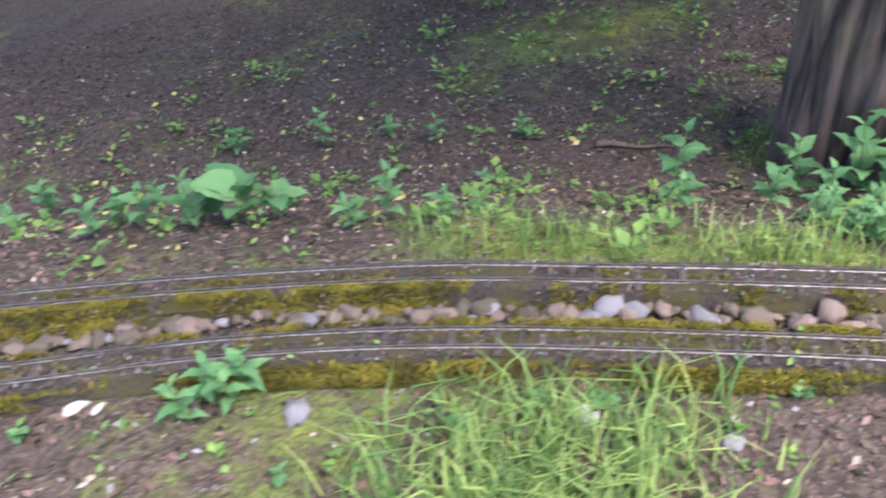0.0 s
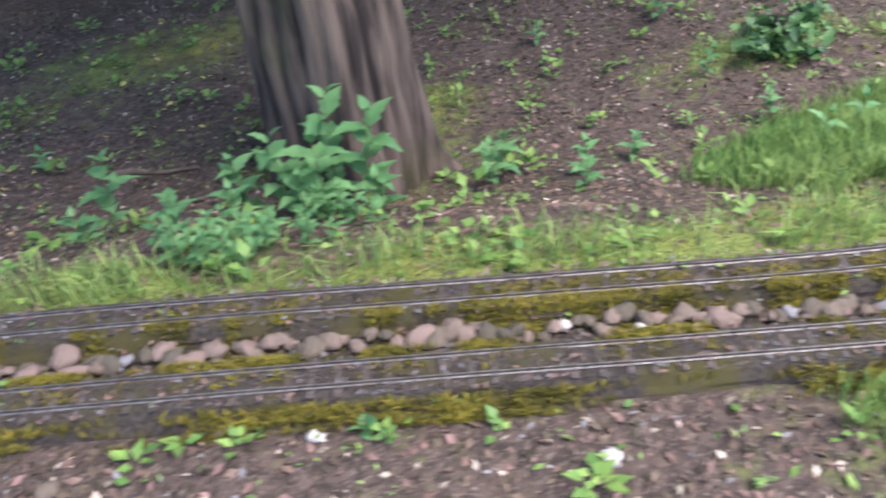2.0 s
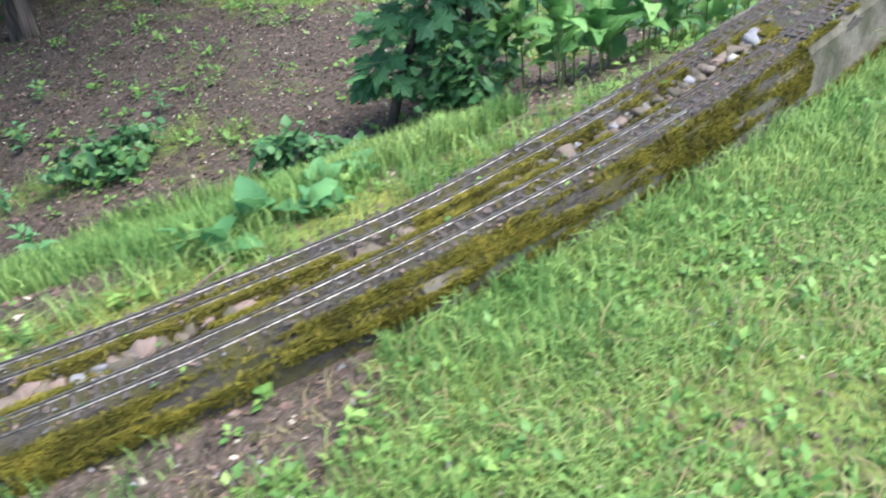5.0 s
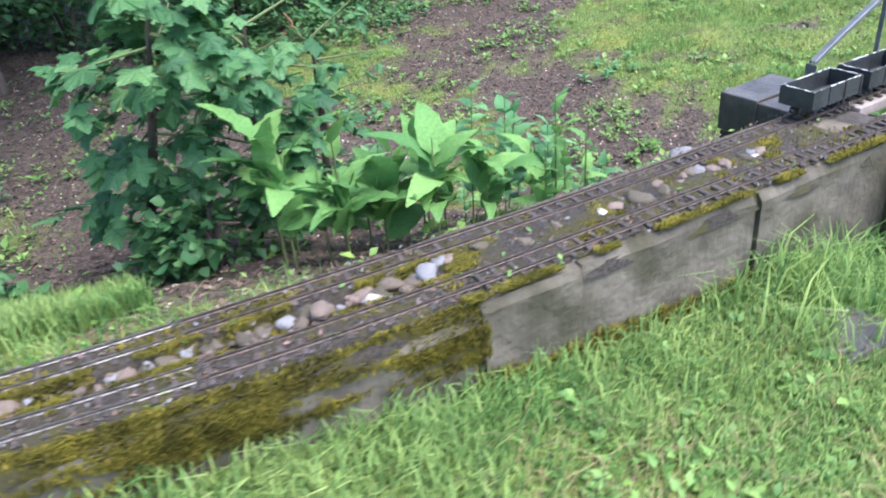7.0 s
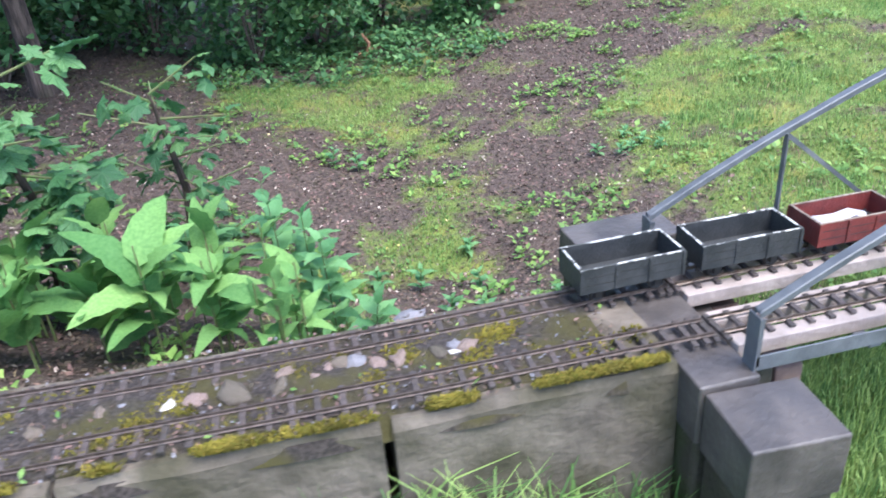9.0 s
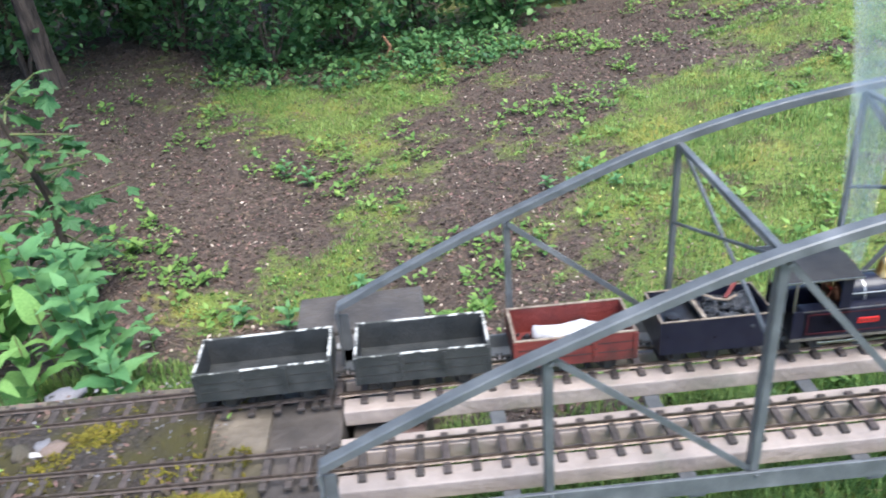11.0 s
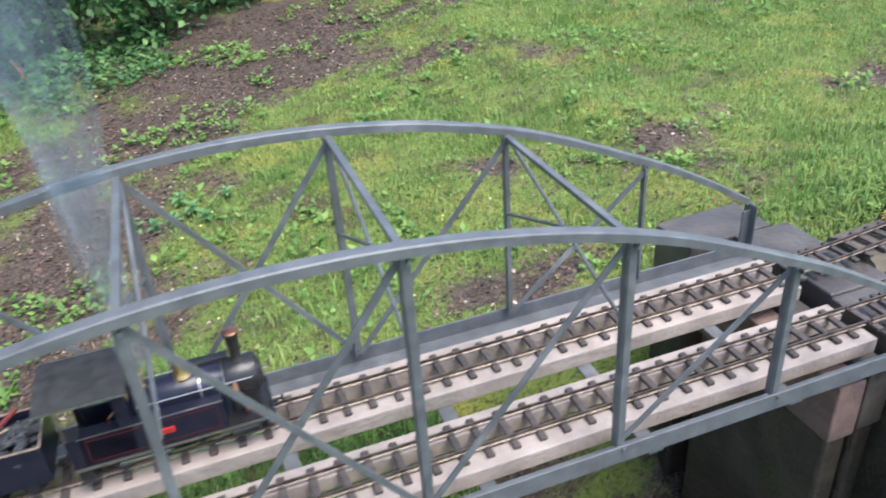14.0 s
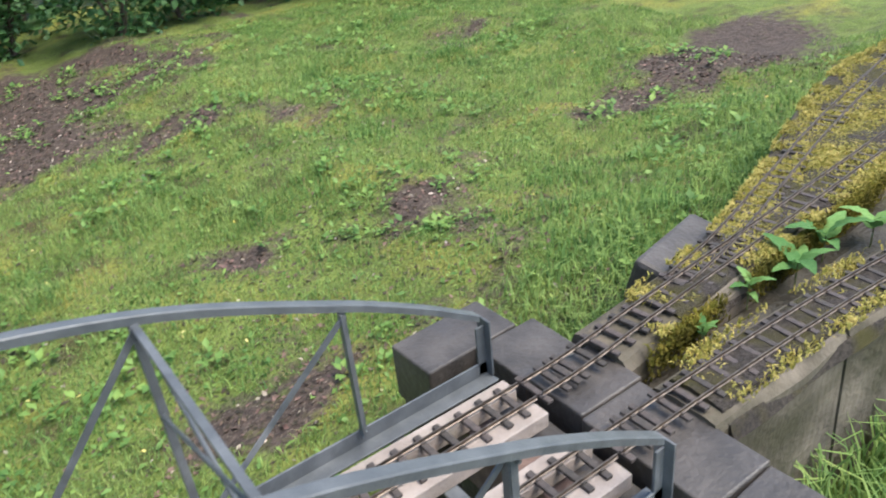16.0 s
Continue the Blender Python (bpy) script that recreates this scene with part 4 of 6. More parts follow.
coal.matrix_basis = pose(bx, by, bz + 0.0415)
tagged(coal, category="coal")
bm = box(B(), (0, 0, 0), (0.046, 0.03, 0.018), 0.005)
box(bm, (0.004, 0, 0.011), (0.022, 0.018, 0.006), 0.002)
rock = part("small_case", bm, BLACK, None, "small dark grey case on the coal")
rock.matrix_basis = pose(bx + 0.012, by - 0.018, bz + 0.055, 0, 8, 20)
tagged(rock, category="case")


# ---- plants and litter ----
rng = np.random.default_rng(7)


def mesh_from(name, verts, tris, material, label, category, quads=None):
    """One large mesh from arrays, for what nobody could count."""
    me = bpy.data.meshes.new(name)
    nv, nt = len(verts), len(tris)
    me.vertices.add(nv)
    me.vertices.foreach_set("co", np.asarray(verts, np.float32).ravel())
    me.loops.add(nt * 3)
    me.loops.foreach_set("vertex_index", np.asarray(tris, np.int32).ravel())
    me.polygons.add(nt)
    me.polygons.foreach_set("loop_start", np.arange(0, nt * 3, 3, dtype=np.int32))
    me.update(calc_edges=True)
    me.polygons.foreach_set("use_smooth", np.ones(nt, bool))
    me.materials.append(material)
    return tagged(new(name, me), label, category, kind="stuff")


def blades(base, height, width, lean, curl=0.5):
    """Bent grass blades on base points: five vertices and three triangles each."""
    n = len(base)
    az = rng.uniform(0, 2 * np.pi, n)
    d = np.stack([np.cos(az), np.sin(az), np.zeros(n)], -1)
    s = np.stack([-np.sin(az), np.cos(az), np.zeros(n)], -1)
    if lean is not None:
        d = d * 0.6 + lean
    up = np.array([0, 0, 1.0])
    b = rng.uniform(0.15, 1.0, n)[:, None] * curl
    h, w = height[:, None], width[:, None]
    mid = base + h * (0.6 * up + 0.30 * b * d)
    tip = base + h * ((1.0 - 0.35 * b) * up + 1.0 * b * d)
    v = np.stack([base - s * w, base + s * w, mid - s * w * 0.75, mid + s * w * 0.75, tip], 1).reshape(-1, 3)
    k = (np.arange(n) * 5)[:, None]
    t = np.concatenate([k + [0, 1, 3], k + [0, 3, 2], k + [2, 3, 4]], 1).reshape(-1, 3)
    return v, t


def scatter(n, x0, x1, y0, y1):
    return rng.uniform(x0, x1, n), rng.uniform(y0, y1, n)


def clear_of_walls(x, y, near_off=0.085, far_off=0.10):
    yn, yf = y_near(x), y_far(x)
    on_left = (x < 0.0) & (y > yn - near_off * 1.15) & (y < yf + far_off * 1.1)
    wide = 0.09 + 0.33 * smooth((x - 2.5) / 1.6)
    on_right = (x > 2.0) & (y > yn - near_off) & (y < yf + wide)
    piers = ((np.abs(x - 0.0) < 0.15) | ((x > 1.42) & (x < 2.28))) & (y > -0.35) & (y < 0.66)
    pit = (x > 1.46) & (x < 2.1) & (y < 0.55)
    return ~(on_left | on_right | piers | pit)


def grass(name, n, area, h, w, label, keep, material=GRASS, curl=0.6, lean=None):
    x, y = scatter(n, *area)
    c = cover_at(x, y)
    ok = clear_of_walls(x, y) & (rng.uniform(0, 1, n) < keep(x, y, c))
    x, y, c = x[ok], y[ok], c[ok]
    base = np.stack([x, y, ground_z(x, y) - 0.004], -1)
    hh = rng.uniform(*h, len(x)) * (0.55 + 0.6 * c)
    v, t = blades(base, hh, rng.uniform(w * 0.6, w * 1.3, len(x)), lean, curl)
    mesh_from(name, v, t, material, label, "grass")


patchy = lambda x, y: np.clip(0.5 + 0.55 * wob(x, y, 6.5, 3.0) + 0.35 * wob(x, y, 19, 0.7), 0, 1)
# short turf of the glade, longer towards its edges
grass("meadow_tufts", 70000, (0.2, 5.2, 0.55, 4.6), (0.03, 0.07), 0.002, "longer tufts standing in the turf", lambda x, y, c: np.clip(c * 1.3 - 0.4, 0, 1) * np.clip(2.2 * patchy(x * 0.7 + 2, y * 0.7 + 1) - 1.15, 0, 1), curl=1.1)
grass("meadow_grass", 420000, (-1.2, 5.5, 0.4, 5.6), (0.012, 0.035), 0.0016, "short green turf over mossy soil", lambda x, y, c: np.clip((c - 0.30) * 1.7, 0, 1) * (0.35 + 0.65 * patchy(x, y)), curl=0.9)
grass("under_bridge_grass", 150000, (-0.3, 1.6, -0.9, 0.75), (0.03, 0.075), 0.0018, "longer grass growing below the bridge", lambda x, y, c: 0.9 * np.clip(c - 0.1, 0, 1))
grass("long_grass", 60000, (2.2, 4.8, 0.5, 1.15), (0.025, 0.075), 0.0024, "long bright grass beside the viaduct", lambda x, y, c: np.clip(1.0 - (y - y_far(x)) / 0.7, 0, 1) * (0.3 + 0.5 * patchy(x, y)), curl=1.3)
grass("long_grass", 26000, (-0.9, 0.3, 0.45, 1.1), (0.03, 0.07), 0.002, "grass tufts beside the track wall", lambda x, y, c: 0.6 * patchy(x, y))
# the near side of the wall
off_wall = lambda x, y: y_near(x) - y
grass("long_grass", 110000, (-3.4, 0.2, -0.85, 0.5), (0.035, 0.10), 0.0024, "tall tangled grass along the wall's foot", lambda x, y, c: np.clip(c * 1.2 - 0.2, 0, 1) * np.clip(1.25 - off_wall(x, y) / 0.36, 0, 1) * (0.25 + 0.75 * patchy(x * 1.3, y * 1.3)), curl=1.0)
grass("bank_turf", 190000, (-3.6, 0.2, -1.3, 0.45), (0.018, 0.050), 0.0021, "short worn turf on the near bank", lambda x, y, c: np.clip(c * 1.3 - 0.25, 0, 1) * (off_wall(x, y) > 0.12) * np.clip(1.3 * patchy(x * 0.55, y * 0.55 + 2) + 0.1, 0.12, 1), curl=1.3)
grass("bank_straw", 16000, (-3.8, 0.2, -1.3, 0.3), (0.03, 0.07), 0.0015, "dry straw stems lying in the bank's turf", lambda x, y, c: 0.6 * (off_wall(x, y) > 0.15) * patchy(x, y + 4), STRAW, curl=2.2)
grass("long_grass", 60000, (-4.5, -3.2, -0.1, 1.1), (0.03, 0.09), 0.0022, "lush grass on the bank beside the track", lambda x, y, c: np.clip(c * 1.5 - 0.35, 0, 1) * (y < y_near(x) - 0.05))
grass("long_grass", 4200, (-6.65, -5.75, 1.35, 2.1), (0.06, 0.19), 0.0028, "arching grass tuft beside the track", lambda x, y, c: np.clip(1.1 * blob(x, y, -6.13, 1.66, 0.36, 0.26) - 0.1, 0, 1) * (y < y_near(x) - 0.07), curl=1.6)
# the far verge
grass("verge_grass", 100000, (-6.3, -1.6, 0.4, 3.2), (0.035, 0.105), 0.002, "bright grass on the track's far verge", lambda x, y, c: np.clip(c * 1.6 - 0.55, 0, 1) * (y > y_far(x) + 0.09) * (0.15 + 0.85 * patchy(x, y)), curl=1.2)
grass("lush_grass", 85000, (-3.9, -2.0, 0.7, 2.0), (0.06, 0.14), 0.0024, "lush tall grass behind the track", lambda x, y, c: np.clip(1.3 * np.maximum(np.maximum(blob(x, y, -3.3, 1.50, 0.65, 0.36), blob(x, y, -2.6, 1.15, 0.65, 0.42)), blob(x, y, -1.95, 0.80, 0.55, 0.36)) - 0.15, 0, 1) * (0.35 + 0.65 * patchy(x, y)))
grass("coarse_grass", 5000, (2.25, 3.2, -0.8, 0.0), (0.10, 0.24), 0.0035, "coarse arching grass below the viaduct", lambda x, y, c: 0.8 * (y < y_near(x) - 0.1), curl=1.0)
grass("coarse_grass", 9000, (-0.85, 0.0, -0.75, 0.06), (0.09, 0.22), 0.0026, "coarse arching grass beside the pier", lambda x, y, c: np.clip(1.2 - off_wall(x, y) / 0.45, 0.15, 1) * np.clip(0.2 + (x + 0.85) * 1.6, 0, 1) * (0.3 + 0.7 * patchy(x * 1.5, y * 1.5)), curl=1.3)
grass("dry_grass", 9000, (-4.5, 5, -0.7, 5), (0.02, 0.06), 0.0016, "scattered dry grass stems", lambda x, y, c: np.clip(c, 0.1, 0.8), STRAW, curl=1.4)


def flakes(name, n, area, size, material, label, category, keep, lift=0.004, tilt=0.5, fold=0.25, z_at=None):
    """Small pointed leaves lying about: four triangles each, folded along the middle."""
    x, y = scatter(n, *area)
    ok = (clear_of_walls(x, y) if z_at is None else np.ones(n, bool)) & (rng.uniform(0, 1, n) < keep(x, y, cover_at(x, y)))
    x, y = x[ok], y[ok]
    n = len(x)
    z = ground_z(x, y) if z_at is None else z_at(x, y)
    c = np.stack([x, y, z + rng.uniform(0, lift, n)], -1)
    az = rng.uniform(0, 2 * np.pi, n)
    u = np.stack([np.cos(az), np.sin(az), rng.normal(0, tilt, n)], -1)
    u /= np.linalg.norm(u, axis=1)[:, None]
    s = np.stack([-np.sin(az), np.cos(az), rng.normal(0, tilt, n)], -1)
    up = np.cross(u, s)
    L = rng.uniform(0.5, 1.4, n)[:, None] * size
    W = L * rng.uniform(0.35, 0.6, n)[:, None]
    v = np.stack([c - u * L, c - s * W + up * W * fold, c + u * L, c + s * W + up * W * fold, c + u * L * 0.1], 1).reshape(-1, 3)
    k = (np.arange(n) * 5)[:, None]
    t = np.concatenate([k + [0, 4, 1], k + [1, 4, 2], k + [2, 4, 3], k + [3, 4, 0]], 1).reshape(-1, 3)
    mesh_from(name, v, t, material, label, category)


flakes("leaf_litter", 190000, (-8, 5, -0.9, 5.6), 0.011, LITTER, "brown fallen leaves and scraps on the soil", "leaf litter", lambda x, y, c: np.clip(1.05 - c, 0.08, 1), 0.004, 0.35)
flakes("pale_litter", 16000, (-8, 5, -0.5, 5.0), 0.009, mat("bleached_leaf", (0.42, 0.36, 0.28), (0.30, 0.24, 0.19), 0.7, 30, 0.0, island=0.4), "pale bleached leaf scraps on the soil", "leaf litter", lambda x, y, c: np.clip(0.9 - c, 0.1, 1), 0.006, 0.4)
flakes("low_weeds", 26000, (-1.2, 5, 0.6, 5.6), 0.013, WEED, "low clover-like weeds among the turf", "weeds", lambda x, y, c: np.clip(patchy(x + 3, y) - 0.25, 0, 1) * np.clip(c + 0.1, 0, 1), 0.022, 0.45)
flakes("low_weeds", 26000, (-7.4, -1.5, 0.4, 4.6), 0.012, WEED, "low woodland seedlings in the leaf mould", "weeds", lambda x, y, c: (y > y_far(x) + 0.12) * np.clip((patchy(x * 1.4, y * 1.4) - 0.62) * 1.6 + 0.35 * np.clip(c - 0.3, 0, 1), 0, 1), 0.03, 0.45)
flakes("low_weeds", 16000, (-7.2, -0.5, -0.6, 2.4), 0.010, WEED, "small weeds on the bank beside the track", "weeds", lambda x, y, c: (y < y_near(x) - 0.1) * np.clip(patchy(x * 2, y * 2) - 0.35, 0, 1), 0.02, 0.45)
flakes("fallen_petals", 900, (-1, 5, 0.7, 5.5), 0.007, mat("yellow_petal", (0.62, 0.50, 0.08), (0.7, 0.62, 0.3), 0.6, 30, 0.0, island=0.3), "tiny yellow flowers in the turf", "flowers", lambda x, y, c: 0.35 * c, 0.03, 0.5)
flakes("yellow_leaves", 420, (-7.4, -4.5, 2.6, 4.6), 0.016, mat("yellowing_leaf", (0.55, 0.48, 0.12), (0.40, 0.36, 0.12), 0.6, 30, 0.0, island=0.3), "yellowing fallen leaves on dark soil", "leaf litter", lambda x, y, c: 0.5 + 0 * x, 0.006, 0.3)


def sprigs(name, n, area, size, label, keep, per=7, material=WEED):
    """Little rosettes of upright leaves, joined."""
    x, y = scatter(n, *area)
    ok = clear_of_walls(x, y) & (rng.uniform(0, 1, n) < keep(x, y, cover_at(x, y)))
    x, y = np.repeat(x[ok], per), np.repeat(y[ok], per)
    m = len(x)
    scale = np.repeat(rng.uniform(0.5, 1.5, m // per), per) * size
    az = rng.uniform(0, 2 * np.pi, m)
    u = np.stack([np.cos(az), np.sin(az), rng.uniform(0.1, 0.9, m)], -1)
    s = np.stack([-np.sin(az), np.cos(az), rng.normal(0, 0.2, m)], -1)
    up = np.cross(u, s)
    L = (scale * rng.uniform(0.7, 1.3, m))[:, None]
    W = L * 0.42
    c = np.stack([x, y, ground_z(x, y)], -1) + u * L * rng.uniform(0.1, 0.9, m)[:, None] + np.array([0, 0, 1]) * (scale * rng.uniform(0, 1.2, m))[:, None]
    v = np.stack([c, c + u * L * 0.45 - s * W + up * W * 0.25, c + u * L * 1.1 - up * L * 0.15, c + u * L * 0.45 + s * W + up * W * 0.25, c + u * L * 0.5], 1).reshape(-1, 3)
    k = (np.arange(m) * 5)[:, None]
    t = np.concatenate([k + [0, 4, 1], k + [1, 4, 2], k + [2, 4, 3], k + [3, 4, 0]], 1).reshape(-1, 3)
    mesh_from(name, v, t, material, label, "weeds")


sprigs("turf_weeds", 9000, (-1.2, 5, 0.55, 5.4), 0.020, "broad-leaved weeds scattered through the turf", lambda x, y, c: np.clip(1.6 * patchy(x * 0.6 + 5, y * 0.6) - 0.75, 0, 1) * np.clip(1.3 - 0.9 * c, 0.1, 1))
sprigs("woodland_seedlings", 2600, (-7.3, -1.4, 0.6, 4.6), 0.022, "small green seedlings in the leaf mould", lambda x, y, c: (y > y_far(x) + 0.14) * np.clip(patchy(x * 1.3, y * 1.3) - 0.35 + 0.3 * c, 0, 1))
sprigs("bank_weeds", 1500, (-7.2, -0.3, -0.7, 2.4), 0.016, "small green weeds on the near bank", lambda x, y, c: (y < y_near(x) - 0.1) * 0.35)
sprigs("dark_ground_cover", 3000, (-1.3, 1.0, 3.6, 5.6), 0.03, "dark leafy ground cover below the shrubs", lambda x, y, c: np.clip((y - 4.2) / 1.2, 0, 1) * 0.8, material=SHRUB)


def moss(name, x, y, z, h, label, material=None):
    base = np.stack([x, y, z], -1)
    v, t = blades(base, rng.uniform(*h, len(x)), rng.uniform(0.0012, 0.003, len(x)), None, 1.2)
    mesh_from(name, v, t, material or MOSS, label, "moss")


def moss_beds():
    # on the bed, between and beside the rails
    s = rng.uniform(-7.4, -0.15, 260000)
    u = rng.uniform(-0.06, 1.06, len(s))
    yn, yf = y_near(s), y_far(s)
    y = yn + (yf - yn) * u
    amt = np.clip(0.7 * wob(s * 1.0, y * 2.2, 9, 0.3) + 0.6 * wob(s, y, 23, 1.9) + 0.5 * wob(s, y, 47, 0.4) + np.where(s < -1.47, 0.28, 0.0), 0, 1)
    dn, df = np.abs(y - yn), np.abs(y - yf)
    amt = amt * np.where((dn < 0.036) | (df < 0.036), 0.22, 1.0) * np.where(((dn > 0.036) & (dn < 0.075)) | ((df > 0.036) & (df < 0.085)), 1.8, 1.0) * np.where(u > 0.5, 1.0, np.where(dn > 0.12, 0.8, 0.7))
    ok = rng.uniform(0, 1, len(s)) < amt
    moss("bed_moss", s[ok], y[ok], bed_z(s[ok], y[ok]) - 0.003, (0.004, 0.014), "yellow-green moss cushions on the track bed")
    # hanging over the wall's near edge
    s = rng.uniform(-7.4, -1.46, 130000)
    i = np.clip(np.searchsorted(near_xy[:, 0], s), 0, len(near_xy) - 1)
    out = rng.beta(1.2, 1.6, len(s))
    low = out * np.interp(s, [-7.4, -4.3, -3.3, -1.5], [0.03, 0.04, 0.09, 0.15])
    off = 0.052 + 0.034 * np.minimum(1, out * 2.5)
    x, y = s + near_t[i, 1] * off, near_xy[i, 1] - near_t[i, 0] * off
    ok = rng.uniform(0, 1, len(s)) < np.clip(0.42 + 0.8 * wob(s, low * 9, 11, 0.9) + 0.7 * wob(s, low * 20, 29, 0.5) + 0.5 * wob(s, s, 4.3, 0.5) - out * 0.75 + 0.9 * np.exp(-((s + 1.55) / 0.09) ** 2) + 0.8 * np.exp(-((s + 1.92) / 0.15) ** 2), 0, 1) * np.interp(s, [-7.4, -4.4, -3.4], [0.34, 0.4, 1.0])
    moss("wall_moss", x[ok], y[ok], -0.006 - low[ok], (0.006, 0.020), "thick yellow moss hanging over the wall's edge")
    s = rng.uniform(-1.5, -0.15, 22000)
    y = y_near(s) - 0.045 - rng.uniform(0, 0.022, len(s))
    ok = rng.uniform(0, 1, len(s)) < np.clip(0.7 * wob(s, s, 16, 0.2) + 0.1, 0, 1)
    moss("wall_moss", s[ok], y[ok], 0.0 + 0 * s[ok], (0.005, 0.016), "moss tufts along the concrete edge")
    # at the foot of the concrete
    s = rng.uniform(-1.5, -0.45, 16000)
    y = y_near(s) - 0.082 - rng.uniform(0, 0.012, len(s))
    up = rng.beta(1, 2.5, len(s)) * 0.05
    ok = rng.uniform(0, 1, len(s)) < np.clip(0.45 + 0.6 * wob(s, up * 20, 13, 0.6) + 0.4 * wob(s, s, 37, 0.1), 0, 1)
    moss("foot_moss", s[ok], y[ok], ground_z(s[ok], y[ok]) + up[ok], (0.006, 0.02), "rusty moss at the foot of the concrete wall")
    # beyond the bridge
    s = rng.uniform(2.35, 4.5, 130000)
    u = rng.uniform(-0.05, 1, len(s))
    y = y_far(s) - 0.065 + u * (0.14 + 0.33 * smooth((s - 2.5) / 1.6))
    ok = rng.uniform(0, 1, len(s)) < np.clip(0.5 * wob(s, y, 12, 0.5) + 0.4 * wob(s, y, 31, 1.1) + 0.45 * smooth((s - 2.4) / 0.8), 0, 1) * np.where(np.abs(y - y_far(s)) < 0.03, 0.3, 1)
    moss("bed_moss", s[ok], y[ok], 0.0 + 0 * s[ok], (0.005, 0.016), "thick golden moss over the junction's bed", MOSS_GOLD)
    s = rng.uniform(2.3, 4.4, 26000)
    y = y_near(s) + rng.uniform(-0.07, 0.075, len(s))
    ok = rng.uniform(0, 1, len(s)) < np.clip(0.6 * wob(s, y * 2, 14, 0.8) + 0.4 * wob(s, y, 33, 0.2) + 0.25, 0, 1) * np.where(np.abs(y - y_near(s)) < 0.034, 0.2, 1)
    moss("bed_moss", s[ok], y[ok], 0.0 + 0 * s[ok], (0.005, 0.014), "yellow moss beside the viaduct's rails", MOSS_GOLD)
    s = rng.uniform(2.3, 4.4, 30000)
    ok = rng.uniform(0, 1, len(s)) < np.clip(0.55 + 0.6 * wob(s, s, 9, 0.8), 0, 1)
    moss("wall_moss", s[ok], y_far(s[ok]) - 0.068 - rng.uniform(0, 0.02, ok.sum()), -rng.beta(1, 2, ok.sum()) * 0.09, (0.006, 0.018), "yellow moss on the viaduct's side")


moss_beds()


on_bed = bed_z
flakes("bed_litter", 60000, (-7.3, -0.2, 0.05, 2.8), 0.006, LITTER, "brown leaf scraps and grit on the track bed", "leaf litter", lambda x, y, c: 1.0 * (y > y_near(x) - 0.06) * (y < y_far(x) + 0.07), 0.003, 0.4, 0.25, on_bed)
flakes("bed_weeds", 9000, (-7.3, -0.2, 0.05, 2.8), 0.008, WEED, "tiny green weeds on the track bed", "weeds", lambda x, y, c: 0.5 * (y > y_near(x) - 0.06) * (y < y_far(x) + 0.08) * (patchy(x * 2, y * 2) > 0.6), 0.012, 0.5, 0.25, on_bed)
flakes("bed_grit", 40000, (-7.3, -0.2, 0.05, 2.8), 0.004, GREY_STONE, "small grit on the track bed", "grit", lambda x, y, c: 0.8 * (y > y_near(x) - 0.06) * (y < y_far(x) + 0.07), 0.003, 0.8, 0.6, on_bed)


sprigs("clover", 5200, (-3.7, 0.1, -1.3, 0.2), 0.014, "small clover leaves through the bank's turf", lambda x, y, c: (y < y_near(x) - 0.18) * np.clip(1.5 * patchy(x * 0.8 + 1, y * 0.8) - 0.25, 0, 1), per=6)
flakes("bank_scraps", 5000, (-7.2, 0.0, -1.2, 2.4), 0.008, GREY_STONE, "pale grit and stone chips on the bank", "grit", lambda x, y, c: (y < y_near(x) - 0.09) * np.clip(1.1 - c, 0.1, 1), 0.004, 0.5)


pit_floor = lambda x, y: ground_z(x, y)
flakes("pit_litter", 2600, (1.42, 2.02, -0.6, 0.5), 0.010, LITTER, "dead leaves on the floor of the pit", "leaf litter", lambda x, y, c: 0.8 + 0 * x, 0.004, 0.4, 0.25, pit_floor)
flakes("pit_weeds", 900, (1.40, 1.95, -0.6, 0.4), 0.011, WEED, "small weeds on the floor of the pit", "weeds", lambda x, y, c: np.clip(1.6 * patchy(x * 2, y * 2) - 0.7, 0, 1), 0.03, 0.5, 0.25, pit_floor)


# ---- stones ----
def stone_mesh(seed):
    r = random.Random(seed)
    bm = B()
    bmesh.ops.create_icosphere(bm, subdivisions=2, radius=1.0)
    k = Vector((r.uniform(0, 50), r.uniform(0, 50), r.uniform(0, 50)))
    for v in bm.verts:
        v.co *= 1 + 0.7 * noise.noise(v.co * 0.9 + k) + 0.4 * noise.noise(v.co * 2.0 + k)
    me = bpy.data.meshes.new("stone")
    bm.to_mesh(me)
    bm.free()
    me.polygons.foreach_set("use_smooth", [True] * len(me.polygons))
    return me


stone_meshes = {}
for m, tint in ((STONE, "pale brown"), (GREY_STONE, "blue-grey"), (WHITE_STONE, "white")):
    stone_meshes[tint] = [stone_mesh(40 + k) for k in range(5)]
    for me in stone_meshes[tint]:
        me.materials.append(m)


def stone(x, y, z, size, tint="pale brown", where="between the tracks", flat=0.62, group="stones between the tracks"):
    ob = new("stone", random.choice(stone_meshes[tint]))
    ob.matrix_basis = pose(x, y, z + size * flat * 0.4, random.uniform(-15, 15), random.uniform(-15, 15), random.uniform(0, 360)) @ Matrix.Diagonal((size * random.uniform(0.9, 1.4), size * random.uniform(0.7, 1.0), size * flat, 1))
    tagged(ob, f"rounded {tint} stone lying {where}", "stone", group)


